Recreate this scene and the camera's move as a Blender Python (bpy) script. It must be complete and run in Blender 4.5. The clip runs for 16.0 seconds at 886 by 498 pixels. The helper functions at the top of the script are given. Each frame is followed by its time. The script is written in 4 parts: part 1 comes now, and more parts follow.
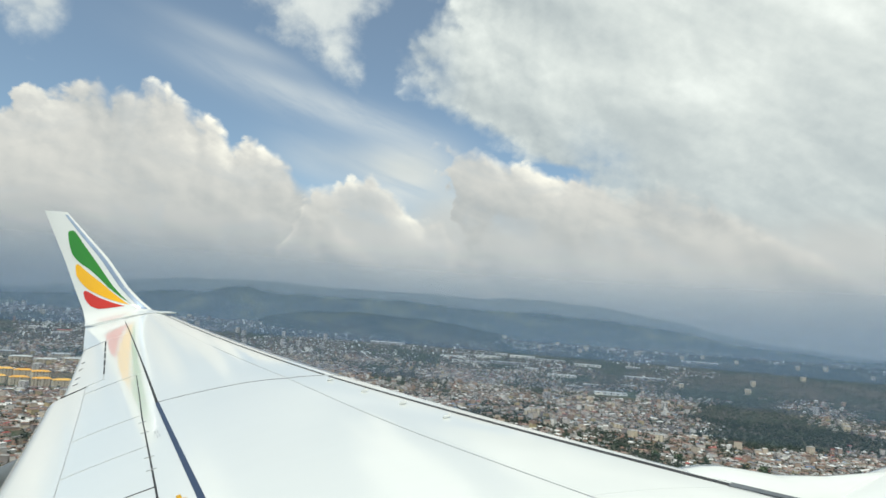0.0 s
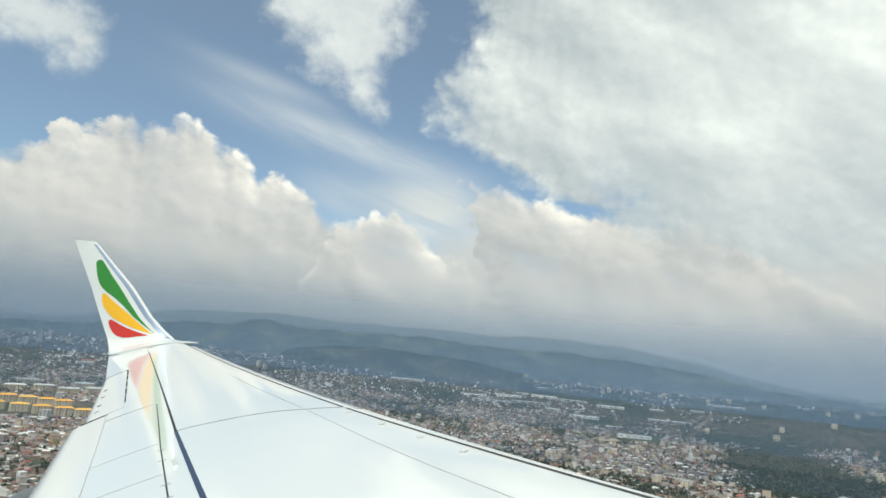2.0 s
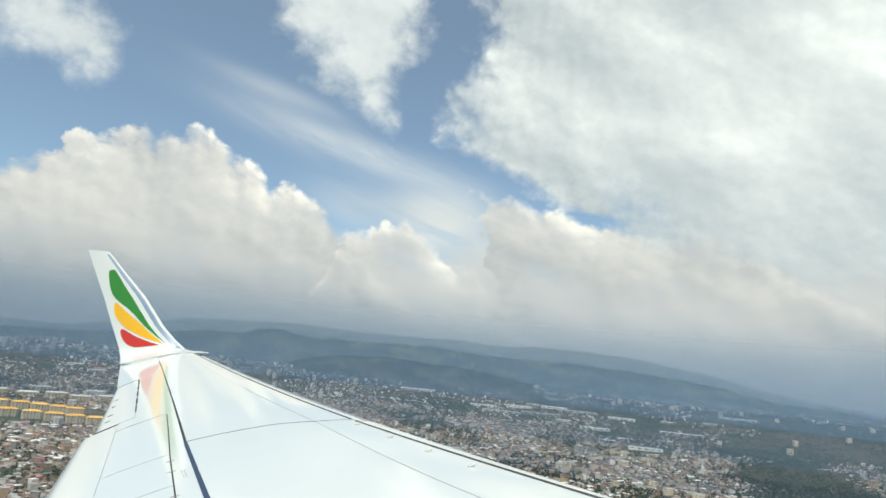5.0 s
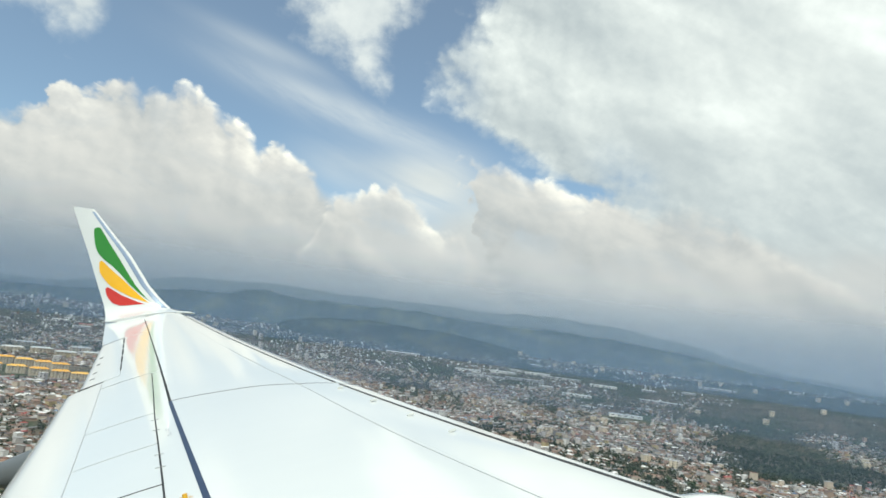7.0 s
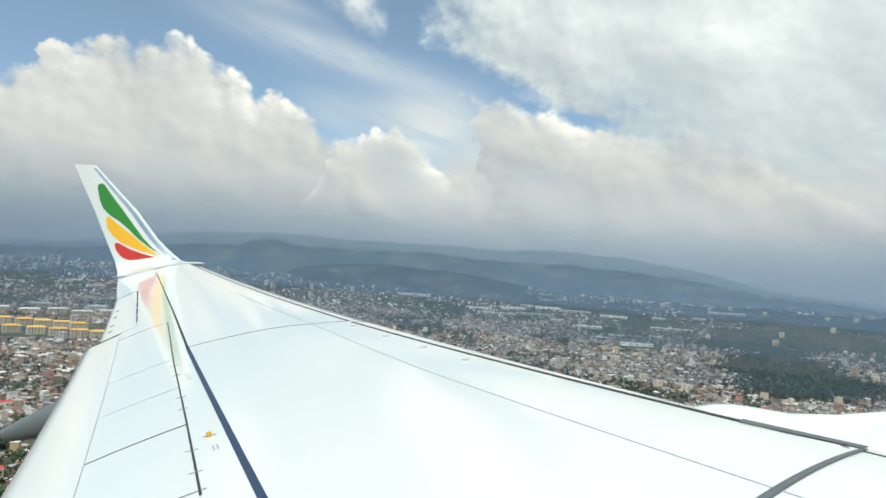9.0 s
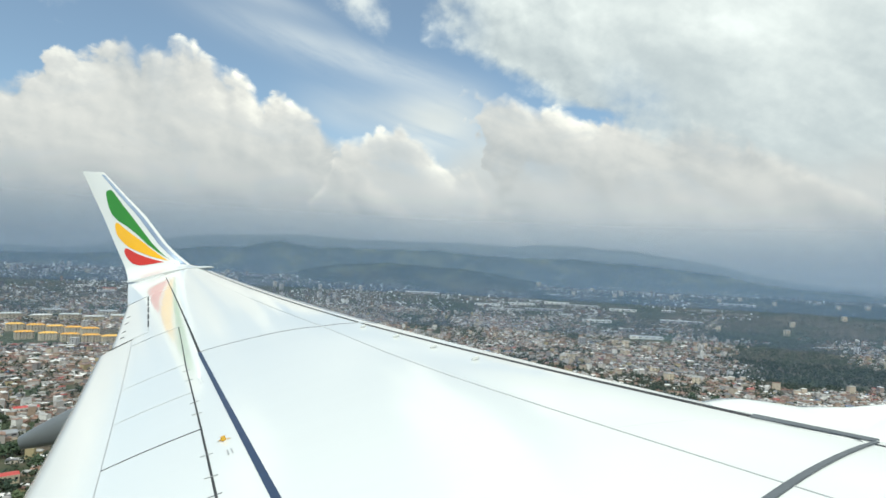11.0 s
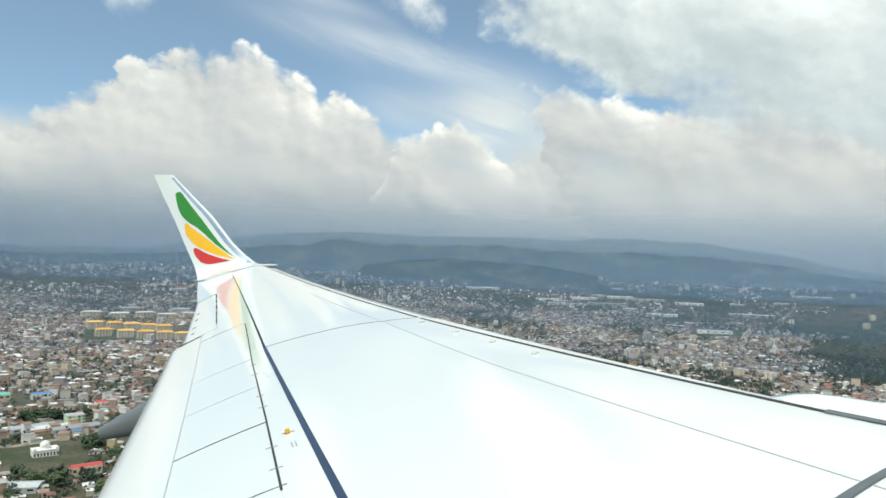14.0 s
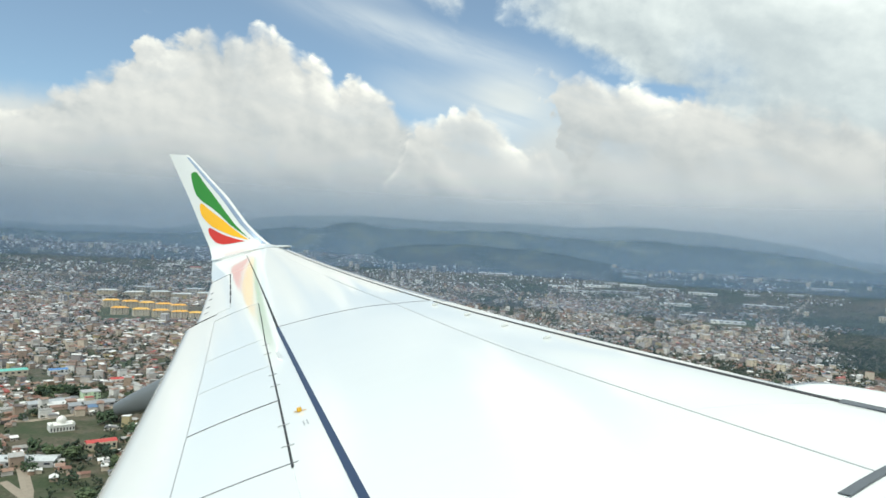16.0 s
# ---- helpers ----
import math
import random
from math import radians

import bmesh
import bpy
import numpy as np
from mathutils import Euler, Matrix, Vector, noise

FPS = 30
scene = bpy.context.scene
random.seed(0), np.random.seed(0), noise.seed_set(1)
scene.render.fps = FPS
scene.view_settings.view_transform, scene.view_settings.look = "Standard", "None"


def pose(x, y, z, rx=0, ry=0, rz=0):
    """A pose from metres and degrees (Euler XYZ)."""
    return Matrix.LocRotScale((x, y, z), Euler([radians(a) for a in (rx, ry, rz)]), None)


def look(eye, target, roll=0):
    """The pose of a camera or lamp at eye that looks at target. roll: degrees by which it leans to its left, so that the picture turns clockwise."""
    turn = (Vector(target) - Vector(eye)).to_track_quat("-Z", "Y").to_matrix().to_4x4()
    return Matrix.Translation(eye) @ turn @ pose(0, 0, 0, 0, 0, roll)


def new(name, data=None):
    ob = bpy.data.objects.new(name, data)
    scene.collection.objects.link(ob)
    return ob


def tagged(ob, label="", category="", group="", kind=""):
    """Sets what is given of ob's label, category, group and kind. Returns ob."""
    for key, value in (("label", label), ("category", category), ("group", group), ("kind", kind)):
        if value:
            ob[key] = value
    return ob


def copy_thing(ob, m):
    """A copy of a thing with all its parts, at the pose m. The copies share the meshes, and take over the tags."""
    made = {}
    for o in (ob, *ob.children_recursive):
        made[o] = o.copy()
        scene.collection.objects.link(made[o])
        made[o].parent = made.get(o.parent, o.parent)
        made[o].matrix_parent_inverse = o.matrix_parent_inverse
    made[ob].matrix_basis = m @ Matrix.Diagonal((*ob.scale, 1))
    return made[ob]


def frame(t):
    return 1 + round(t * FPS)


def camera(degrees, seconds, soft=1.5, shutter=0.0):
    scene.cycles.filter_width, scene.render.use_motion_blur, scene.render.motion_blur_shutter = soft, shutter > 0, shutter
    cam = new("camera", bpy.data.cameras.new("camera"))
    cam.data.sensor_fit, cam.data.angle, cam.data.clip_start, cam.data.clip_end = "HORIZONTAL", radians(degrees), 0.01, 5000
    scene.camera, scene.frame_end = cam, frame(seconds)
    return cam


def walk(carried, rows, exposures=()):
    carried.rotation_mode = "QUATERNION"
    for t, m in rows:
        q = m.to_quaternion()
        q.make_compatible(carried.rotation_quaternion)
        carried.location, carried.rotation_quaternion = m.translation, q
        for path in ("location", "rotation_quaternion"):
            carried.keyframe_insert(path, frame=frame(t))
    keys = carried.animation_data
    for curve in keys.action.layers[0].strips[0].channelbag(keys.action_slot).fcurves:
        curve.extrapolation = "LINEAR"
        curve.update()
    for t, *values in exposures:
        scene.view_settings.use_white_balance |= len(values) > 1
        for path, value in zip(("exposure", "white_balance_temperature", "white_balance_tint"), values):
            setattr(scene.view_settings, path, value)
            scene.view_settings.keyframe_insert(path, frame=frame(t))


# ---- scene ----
cam = camera(66.0, 16.0, soft=1.6)
EYE = 190.0  # metres over the plain
ROWS = [
    (0.0, -0.047, 0.038, 0.033, 96.320, -4.234, -0.476),
    (0.5, -0.035, 0.036, 0.026, 97.378, -3.535, 2.737),
    (1.0, -0.042, 0.035, 0.023, 97.011, -2.137, 4.281),
    (1.5, -0.032, 0.033, 0.016, 96.798, -1.183, 3.487),
    (2.0, -0.027, 0.026, -0.004, 99.249, -5.398, 1.256),
    (2.5, -0.031, 0.028, -0.009, 99.680, -7.147, 1.105),
    (3.0, -0.035, 0.026, 0.002, 100.293, -7.487, 1.435),
    (3.5, -0.049, 0.031, 0.026, 100.415, -6.179, 1.744),
    (4.0, -0.060, 0.037, 0.031, 99.769, -5.099, 1.997),
    (4.2, -0.054, 0.032, 0.031, 100.143, -5.912, 2.177),
    (6.3, 0.015, -0.022, 0.014, 99.719, -5.513, 1.880),
    (6.5, -0.010, -0.018, 0.049, 100.137, -7.429, 1.286),
    (7.0, -0.002, -0.021, 0.047, 97.240, -7.095, 0.880),
    (7.5, 0.019, 0.001, 0.001, 94.560, -5.001, 0.398),
    (8.0, -0.000, -0.008, -0.014, 93.555, -4.477, 1.355),
    (8.5, 0.008, -0.000, -0.012, 92.391, -4.080, 1.814),
    (9.0, 0.013, -0.004, -0.020, 92.161, -4.028, 1.687),
    (9.5, 0.015, 0.003, -0.003, 91.646, -3.372, 1.543),
    (9.7, 0.013, 0.006, 0.004, 91.942, -3.869, 1.288),
    (11.8, 0.006, -0.046, 0.005, 91.840, -1.608, 3.190),
    (12.0, 0.002, -0.042, 0.006, 91.765, -1.175, 3.364),
    (12.5, 0.008, -0.038, -0.012, 92.000, -0.692, 7.141),
    (13.0, 0.015, -0.022, 0.003, 90.580, 0.049, 7.972),
    (13.5, 0.023, -0.018, -0.003, 90.577, -0.401, 8.112),
    (14.0, 0.030, -0.015, -0.005, 91.323, -1.985, 7.406),
    (14.5, 0.036, -0.010, -0.018, 91.634, -2.251, 7.035),
    (15.0, 0.037, -0.018, -0.027, 90.997, -2.691, 8.622),
    (15.5, 0.034, -0.017, -0.038, 90.425, -3.056, 8.646),
    (16.0, 0.025, -0.006, -0.023, 90.021, -3.007, 8.492),
]
walk(cam, [(t, pose(x, y, EYE + z, rx, ry, rz)) for t, x, y, z, rx, ry, rz in ROWS],
     [(0.0, 0.14, 6520, 3), (3.5, 0.24, 6520, 3), (8.0, 0.26, 6430, 2), (12.0, 0.28, 6380, 2), (16.0, 0.33, 6380, 2)])

# ---- sky, sun ----
SUN_AZ, SUN_EL = 200.0, 58.0  # clockwise from +y, height
world = bpy.data.worlds.new("sky")
scene.world = world
world.use_nodes = True
WN, WL = world.node_tree.nodes, world.node_tree.links
WN.clear()


class Graph:
    """Short hand for building node graphs."""

    def __init__(self, tree):
        self.n, self.l = tree.nodes, tree.links

    def put(self, sock, v):
        if isinstance(v, bpy.types.NodeSocket):
            self.l.new(v, sock)
        elif v is not None:
            sock.default_value = v

    def math(self, op, a, b=None, c=None, clamp=False):
        k = self.n.new("ShaderNodeMath")
        k.operation, k.use_clamp = op, clamp
        for s, v in zip(k.inputs, (a, b, c)):
            self.put(s, v)
        return k.outputs[0]

    def vec(self, op, a, b=None):
        k = self.n.new("ShaderNodeVectorMath")
        k.operation = op
        self.put(k.inputs[0], a)
        self.put(k.inputs[1], b)
        return k.outputs[0]

    def xyz(self, x, y, z):
        k = self.n.new("ShaderNodeCombineXYZ")
        for s, v in zip(k.inputs, (x, y, z)):
            self.put(s, v)
        return k.outputs[0]

    def split(self, v):
        k = self.n.new("ShaderNodeSeparateXYZ")
        self.put(k.inputs[0], v)
        return k.outputs

    def noise(self, v, scale, detail=4.0, rough=0.55, distort=0.0):
        k = self.n.new("ShaderNodeTexNoise")
        self.put(k.inputs["Vector"], v)
        k.inputs["Scale"].default_value, k.inputs["Detail"].default_value = scale, detail
        k.inputs["Roughness"].default_value, k.inputs["Distortion"].default_value = rough, distort
        return k.outputs["Fac"]

    def ramp(self, f, stops, ease="LINEAR"):
        k = self.n.new("ShaderNodeValToRGB")
        k.color_ramp.interpolation = ease
        e = k.color_ramp.elements
        while len(e) < len(stops):
            e.new(0.5)
        for a, (p, c) in zip(e, stops):
            a.position, a.color = p, (*c, 1)
        self.put(k.inputs[0], f)
        return k.outputs[0]

    def span(self, f, a, b, c=0.0, d=1.0, smooth=True):
        k = self.n.new("ShaderNodeMapRange")
        k.interpolation_type = "SMOOTHSTEP" if smooth else "LINEAR"
        for s, v in zip(k.inputs, (f, a, b, c, d)):
            self.put(s, v)
        return k.outputs[0]

    def mix(self, f, a, b, mode="MIX"):
        k = self.n.new("ShaderNodeMixRGB")
        k.blend_type = mode
        for s, v in zip(k.inputs, (f, a, b)):
            self.put(s, (*v, 1) if isinstance(v, tuple) and len(v) == 3 else v)
        return k.outputs[0]


# crests of the cumulus banks: bearing and height in degrees
LEFT_BANK = [(-50, 8), (-39.3, 10.1), (-36.7, 11.9), (-34.2, 13.1), (-33.0, 14.7), (-32.4, 15.1), (-31.3, 14.6), (-29.9, 16.5), (-28.5, 16.8), (-27.6, 15.7), (-26.7, 16.5), (-25.9, 16.0),
             (-24.9, 17.0), (-23.5, 17.4), (-22.4, 16.7), (-21.7, 15.9), (-19.5, 15.2), (-18.3, 14.1), (-17.0, 14.4), (-15.4, 13.2), (-13.7, 12.7), (-12.4, 11.3), (-10.9, 9.6), (-8.0, 7.5),
             (-4.0, 4.0), (2.0, -6), (50, -6)]
MID_BANK = [(-50, -6), (-16.5, -6), (-14.9, 2.2), (-13.1, 7.5), (-12.1, 10.5), (-11.1, 11.0), (-9.6, 11.2), (-8.2, 12.0), (-6.3, 12.2), (-4.8, 11.3), (-3.3, 9.8), (-1.8, 9.0), (-0.4, 8.8), (1.6, 6.8), (5.5, 3.0), (9, -6), (50, -6)]
RIGHT_BANK = [(-50, -6), (-5.0, -6), (-3.4, 6.0), (-2.4, 12.2), (-1.8, 14.9), (-0.8, 15.5), (1.6, 15.4), (3.6, 14.6), (5.4, 14.0), (6.9, 14.0), (8.9, 14.5), (9.6, 13.5), (11.6, 12.9), (13.0, 13.4),
              (15.6, 12.7), (18.1, 12.8), (19.1, 11.6), (21.7, 9.9), (25.4, 6.9), (31.0, 2.0), (38, -6), (50, -6)]
# where the high sheet of cloud begins: height, bearing
SHEET_EDGE = [(0, 16.0), (6.1, 13.8), (10.5, 9.4), (13.5, 8.4), (14.1, 5.2), (15.1, 3.0), (16.3, 0.8), (17.5, -1.3), (18.4, -4.0), (20.0, -6.0), (22.5, -5.4), (25.0, -3.6), (28.0, -2.8), (32.0, -4.0), (50, -20)]
# the torn strand beside it: height, bearings of both sides
STRAND_WEST = [(0, 0.0), (18.6, -8.4), (19.4, -10.0), (20.5, -12.0), (21.8, -14.8), (23.5, -17.4), (25.7, -19.7), (28.0, -22.0), (50, -25)]
STRAND_EAST = [(0, -12.0), (18.6, -8.4), (19.4, -8.0), (21.0, -8.8), (23.0, -8.6), (25.0, -6.8), (28.0, -6.2), (50, -10)]


def puff_group():
    """Rounded cloud heads, coarse and fine, for a direction given as degrees of bearing and height."""
    t = bpy.data.node_groups.new("cloud_heads", "ShaderNodeTree")
    t.interface.new_socket("Way", in_out="INPUT", socket_type="NodeSocketVector")
    t.interface.new_socket("Puff", in_out="OUTPUT", socket_type="NodeSocketFloat")
    t.interface.new_socket("Wisp", in_out="OUTPUT", socket_type="NodeSocketFloat")
    g = Graph(t)
    way = t.nodes.new("NodeGroupInput").outputs[0]
    u, v, _ = g.split(way)
    flat = g.xyz(g.math("MULTIPLY", u, 0.1), g.math("MULTIPLY", v, 0.115), 0.0)
    wisp = g.noise(flat, 2.6, 6.0, 0.58)
    swirl = g.noise(g.vec("ADD", flat, (7.3, 2.1, 0.0)), 5.5, 4.0, 0.55)
    bent = g.vec("ADD", flat, g.xyz(g.math("MULTIPLY", wisp, 0.30), g.math("MULTIPLY", swirl, 0.24), 0.0))

    def heads(scale, detail):
        k = t.nodes.new("ShaderNodeTexVoronoi")
        k.voronoi_dimensions = "2D"
        k.feature, k.inputs["Scale"].default_value = "SMOOTH_F1", scale
        k.inputs["Detail"].default_value, k.inputs["Smoothness"].default_value = detail, 0.25
        k.inputs["Roughness"].default_value = 0.5
        g.put(k.inputs["Vector"], bent)
        return k.outputs["Distance"]

    big, small = heads(3.6, 1.0), heads(9.0, 1.5)
    puff = g.math("SUBTRACT", 1.0, g.math("ADD", g.math("MULTIPLY", big, 0.85), g.math("MULTIPLY", small, 0.30)))
    out = t.nodes.new("NodeGroupOutput")
    g.put(out.inputs[0], puff)
    g.put(out.inputs[1], wisp)
    return t


def build_sky():
    g = Graph(world.node_tree)
    way = g.vec("NORMALIZE", WN.new("ShaderNodeTexCoord").outputs["Generated"])
    x, y, z = g.split(way)
    u = g.math("MULTIPLY", g.math("ARCTAN2", x, y), 57.2958)
    v = g.math("MULTIPLY", g.math("ARCSINE", z), 57.2958)
    group = puff_group()

    def heads(du, dv):
        k = WN.new("ShaderNodeGroup")
        k.node_tree = group
        g.put(k.inputs[0], g.xyz(g.math("ADD", u, du), g.math("ADD", v, dv), 0.0))
        return k.outputs

    def along(f, table, low, high):
        """A curve through a table, read at f."""
        k = WN.new("ShaderNodeValToRGB")
        e = k.color_ramp.elements
        while len(e) < len(table):
            e.new(0.5)
        for stop, (p, q) in zip(e, table):
            stop.position, stop.color = (p - low) / (high - low), (q / 50 + 0.5,) * 3 + (1,)
        g.put(k.inputs[0], g.math("MULTIPLY_ADD", f, 1 / (high - low), -low / (high - low), clamp=True))
        return g.math("MULTIPLY_ADD", k.outputs[0], 50.0, -25.0)

    def patch(a, e, ra, re, turn):
        """A soft oval: bearing, height, half lengths, turn."""
        c, s = math.cos(radians(turn)), math.sin(radians(turn))
        du, dv = g.math("SUBTRACT", u, a), g.math("SUBTRACT", v, e)
        p = g.math("MULTIPLY_ADD", du, c / ra, g.math("MULTIPLY", dv, s / ra))
        q = g.math("MULTIPLY_ADD", du, -s / re, g.math("MULTIPLY", dv, c / re))
        return g.math("EXPONENT", g.math("MULTIPLY", g.math("ADD", g.math("MULTIPLY", p, p), g.math("MULTIPLY", q, q)), -1.0))

    puff, wisp = heads(0.0, 0.0)
    lit, lit_wisp = heads(0.55, 0.6)
    relief = g.math("SUBTRACT", puff, lit)
    swell = g.math("SUBTRACT", wisp, lit_wisp)
    veil = g.noise(g.xyz(g.math("MULTIPLY_ADD", u, 0.05, g.math("MULTIPLY", v, 0.03)), g.math("MULTIPLY_ADD", v, 0.10, g.math("MULTIPLY", u, 0.035)), 4.0), 1.7, 5.0, 0.52)
    broad = g.noise(g.xyz(g.math("MULTIPLY_ADD", u, 0.045, g.math("MULTIPLY", v, 0.02)), g.math("MULTIPLY_ADD", v, 0.075, g.math("MULTIPLY", u, 0.02)), 9.0), 1.9, 4.0, 0.5, 0.4)
    ruffle = g.math("MULTIPLY_ADD", puff, 1.7, -0.9)
    hollow = g.noise(g.xyz(g.math("MULTIPLY_ADD", u, 0.09, g.math("MULTIPLY", v, -0.02)), g.math("MULTIPLY_ADD", v, 0.16, g.math("MULTIPLY", u, 0.03)), 21.0), 1.5, 5.0, 0.55, 0.6)

    air = WN.new("ShaderNodeTexSky")
    air.sky_type, air.sun_disc = "NISHITA", False
    air.sun_elevation, air.sun_rotation = radians(SUN_EL), radians(SUN_AZ)
    air.altitude, air.air_density, air.dust_density = 2300, 1.0, 2.0
    sky = g.mix(1.0, air.outputs[0], (0.107, 0.117, 0.113), "MULTIPLY")
    sky = g.mix(0.16, sky, (0.55, 0.60, 0.66))

    # thin high cloud in the blue
    comb = g.noise(g.xyz(g.math("MULTIPLY_ADD", u, 0.05, g.math("MULTIPLY", v, -0.03)), g.math("MULTIPLY_ADD", v, 0.30, g.math("MULTIPLY", u, 0.10)), 0.0), 1.5, 6.0, 0.55, 0.3)
    thin = g.span(comb, 0.15, 0.62)
    for a, e, ra, re, turn, weight in ((-15.0, 17.8, 7.5, 1.3, -12, 0.55), (-7.0, 16.4, 5.5, 1.2, -12, 0.5), (-3.6, 12.2, 3.6, 2.4, 0, 1.1), (-18.5, 20.8, 5.5, 0.8, -10, 0.35),
                                       (-11.5, 12.5, 3.5, 2.0, -30, 0.25)):
        sky = g.mix(g.math("MULTIPLY", g.math("MULTIPLY", patch(a, e, ra, re, turn), weight), thin, clamp=True), sky, (0.70, 0.72, 0.73))

    # torn strands beside the sheet
    fray = g.math("ADD", g.math("MULTIPLY_ADD", wisp, 7.0, -3.7), g.math("MULTIPLY", ruffle, 0.8))
    west, east = g.math("SUBTRACT", u, along(v, STRAND_WEST, 0.0, 50.0)), g.math("SUBTRACT", along(v, STRAND_EAST, 0.0, 50.0), u)
    inner = g.math("ADD", g.math("MINIMUM", g.math("MULTIPLY", west, 0.6), east), fray)
    corner = g.math("ADD", g.math("MULTIPLY_ADD", patch(-36.5, 21.5, 6.5, 3.4, -10), 5.0, -2.2), fray)
    pale = g.ramp(g.math("ADD", g.math("MULTIPLY_ADD", veil, 1.1, -0.1), g.math("MULTIPLY", swell, 0.8)), [(0.0, (0.52, 0.56, 0.59)), (1.0, (0.90, 0.90, 0.87))])
    sky = g.mix(g.math("MULTIPLY", g.span(g.math("MAXIMUM", inner, corner), -1.2, 2.6), 0.88), sky, pale)

    # high sheet of cloud on the sun's side
    inside = g.math("SUBTRACT", g.math("ADD", u, g.math("MULTIPLY_ADD", wisp, 7.0, -3.5)), along(v, SHEET_EDGE, 0.0, 50.0))
    inside = g.math("ADD", inside, g.math("MULTIPLY", ruffle, 1.3))
    rag = g.span(g.math("ADD", wisp, g.math("MULTIPLY", veil, 0.6)), 0.62, 0.95)
    gap = g.math("ADD", g.math("MULTIPLY", patch(12.8, 14.4, 2.4, 1.5, -30), 1.3), g.math("MULTIPLY", patch(-2.0, 22.5, 1.2, 3.0, 25), 1.2))
    gap = g.math("MULTIPLY", gap, g.math("SUBTRACT", 1.0, g.math("MULTIPLY", rag, 0.75)), clamp=True)
    edge = g.math("EXPONENT", g.math("MULTIPLY", g.math("MAXIMUM", inside, 0.0), -0.16))
    tone = g.math("ADD", g.math("MULTIPLY_ADD", veil, 0.75, 0.05), g.math("MULTIPLY", relief, g.math("MULTIPLY_ADD", edge, 0.30, 0.05)))
    tone = g.math("ADD", tone, g.math("MULTIPLY", swell, g.math("MULTIPLY_ADD", edge, 0.7, 0.4)))
    tone = g.math("ADD", tone, g.math("MULTIPLY_ADD", broad, 1.15, -0.575))
    for a, e, ra, re, weight in ((22.5, 19.5, 4.0, 2.0, 0.16), (30.0, 24.0, 9.0, 6.0, 0.22), (8.0, 19.0, 4.0, 3.0, 0.08), (23.0, 10.0, 4.0, 1.6, -0.10)):
        tone = g.math("ADD", tone, g.math("MULTIPLY", patch(a, e, ra, re, 0), weight))
    sheet = g.ramp(tone, [(0.0, (0.41, 0.45, 0.48)), (0.35, (0.535, 0.57, 0.585)), (0.65, (0.70, 0.725, 0.72)), (1.0, (0.95, 0.965, 0.94))])
    sky = g.mix(g.math("MULTIPLY", g.math("MULTIPLY", g.span(inside, -0.5, 3.6), 0.97), g.math("MULTIPLY_ADD", gap, -0.8, 1.0)), sky, sheet)

    # pale cloud far behind the gap between the banks
    for a, e, ra, re, weight in ((0.3, 9.0, 3.0, 3.0, 0.9), (-3.5, 12.8, 4.0, 1.7, 0.55), (-9.0, 13.0, 5.0, 1.6, 0.3)):
        sky = g.mix(g.math("MULTIPLY", g.math("MULTIPLY", patch(a, e, ra, re, 0), weight), g.span(wisp, 0.2, 0.6, 0.8, 1.2), clamp=True), sky, (0.58, 0.605, 0.62))

    # grey deck far behind the banks
    deck = g.math("SUBTRACT", 1.0, g.span(g.math("ADD", v, g.math("MULTIPLY_ADD", wisp, 3.0, -1.5)), 7.5, 10.8))
    sky = g.mix(deck, sky, g.ramp(g.math("ADD", g.math("MULTIPLY_ADD", veil, 0.7, -0.1), g.math("MULTIPLY", broad, 0.5)), [(0.0, (0.40, 0.425, 0.45)), (0.5, (0.55, 0.555, 0.56)), (1.0, (0.74, 0.725, 0.70))]))

    # cumulus banks, the farthest first: crest, softness at the edge, how sunlit the heads are, how fast they grey and melt below
    for crest, soft, sunny, deep, melt in ((RIGHT_BANK, 0.9, 0.52, 1.5, (5.0, 9.5)), (LEFT_BANK, 0.8, 0.42, 3.0, (40.0, 50.0)), (MID_BANK, 0.6, 0.66, 1.5, (1.8, 4.6))):
        lean = g.math("MULTIPLY", g.math("MAXIMUM", g.math("SUBTRACT", 14.8, v), 0.0), -0.55 if crest is RIGHT_BANK else 0.0)
        top = along(g.math("ADD", g.math("ADD", u, g.math("MULTIPLY_ADD", ruffle, 1.1 if crest is RIGHT_BANK else 0.3, lean)), g.math("MULTIPLY_ADD", wisp, 3.4 if crest is RIGHT_BANK else 1.8, -1.7 if crest is RIGHT_BANK else -0.9)), crest, -50.0, 50.0)
        depth = g.math("ADD", g.math("SUBTRACT", top, v), g.math("ADD", ruffle, g.math("MULTIPLY_ADD", wisp, 1.6, -0.8)))
        near = g.math("EXPONENT", g.math("MULTIPLY", g.math("MAXIMUM", depth, 0.0), -1.0 / deep))
        face = g.span(broad, 0.36, 0.60, 0.35, 1.0)
        if crest is LEFT_BANK:
            face = g.math("MULTIPLY", face, g.math("MULTIPLY", g.span(u, -30.0, -23.0, 0.35, 1.25), g.span(u, -19.0, -13.0, 1.0, 0.35)))
        tone = g.math("ADD", g.math("MULTIPLY", g.math("MULTIPLY", near, face), sunny), g.math("MULTIPLY_ADD", veil, 0.42, -0.06))
        tone = g.math("ADD", tone, g.math("MULTIPLY_ADD", broad, 0.80, -0.24))
        tone = g.math("ADD", tone, g.math("MULTIPLY", relief, g.math("MULTIPLY_ADD", near, 0.45, 0.02)))
        tone = g.math("ADD", tone, g.math("MULTIPLY", swell, g.math("MULTIPLY_ADD", near, 0.3, 0.40)))
        tone = g.math("ADD", tone, g.span(v, 2.0, 13.0, -0.06, 0.07), clamp=True)
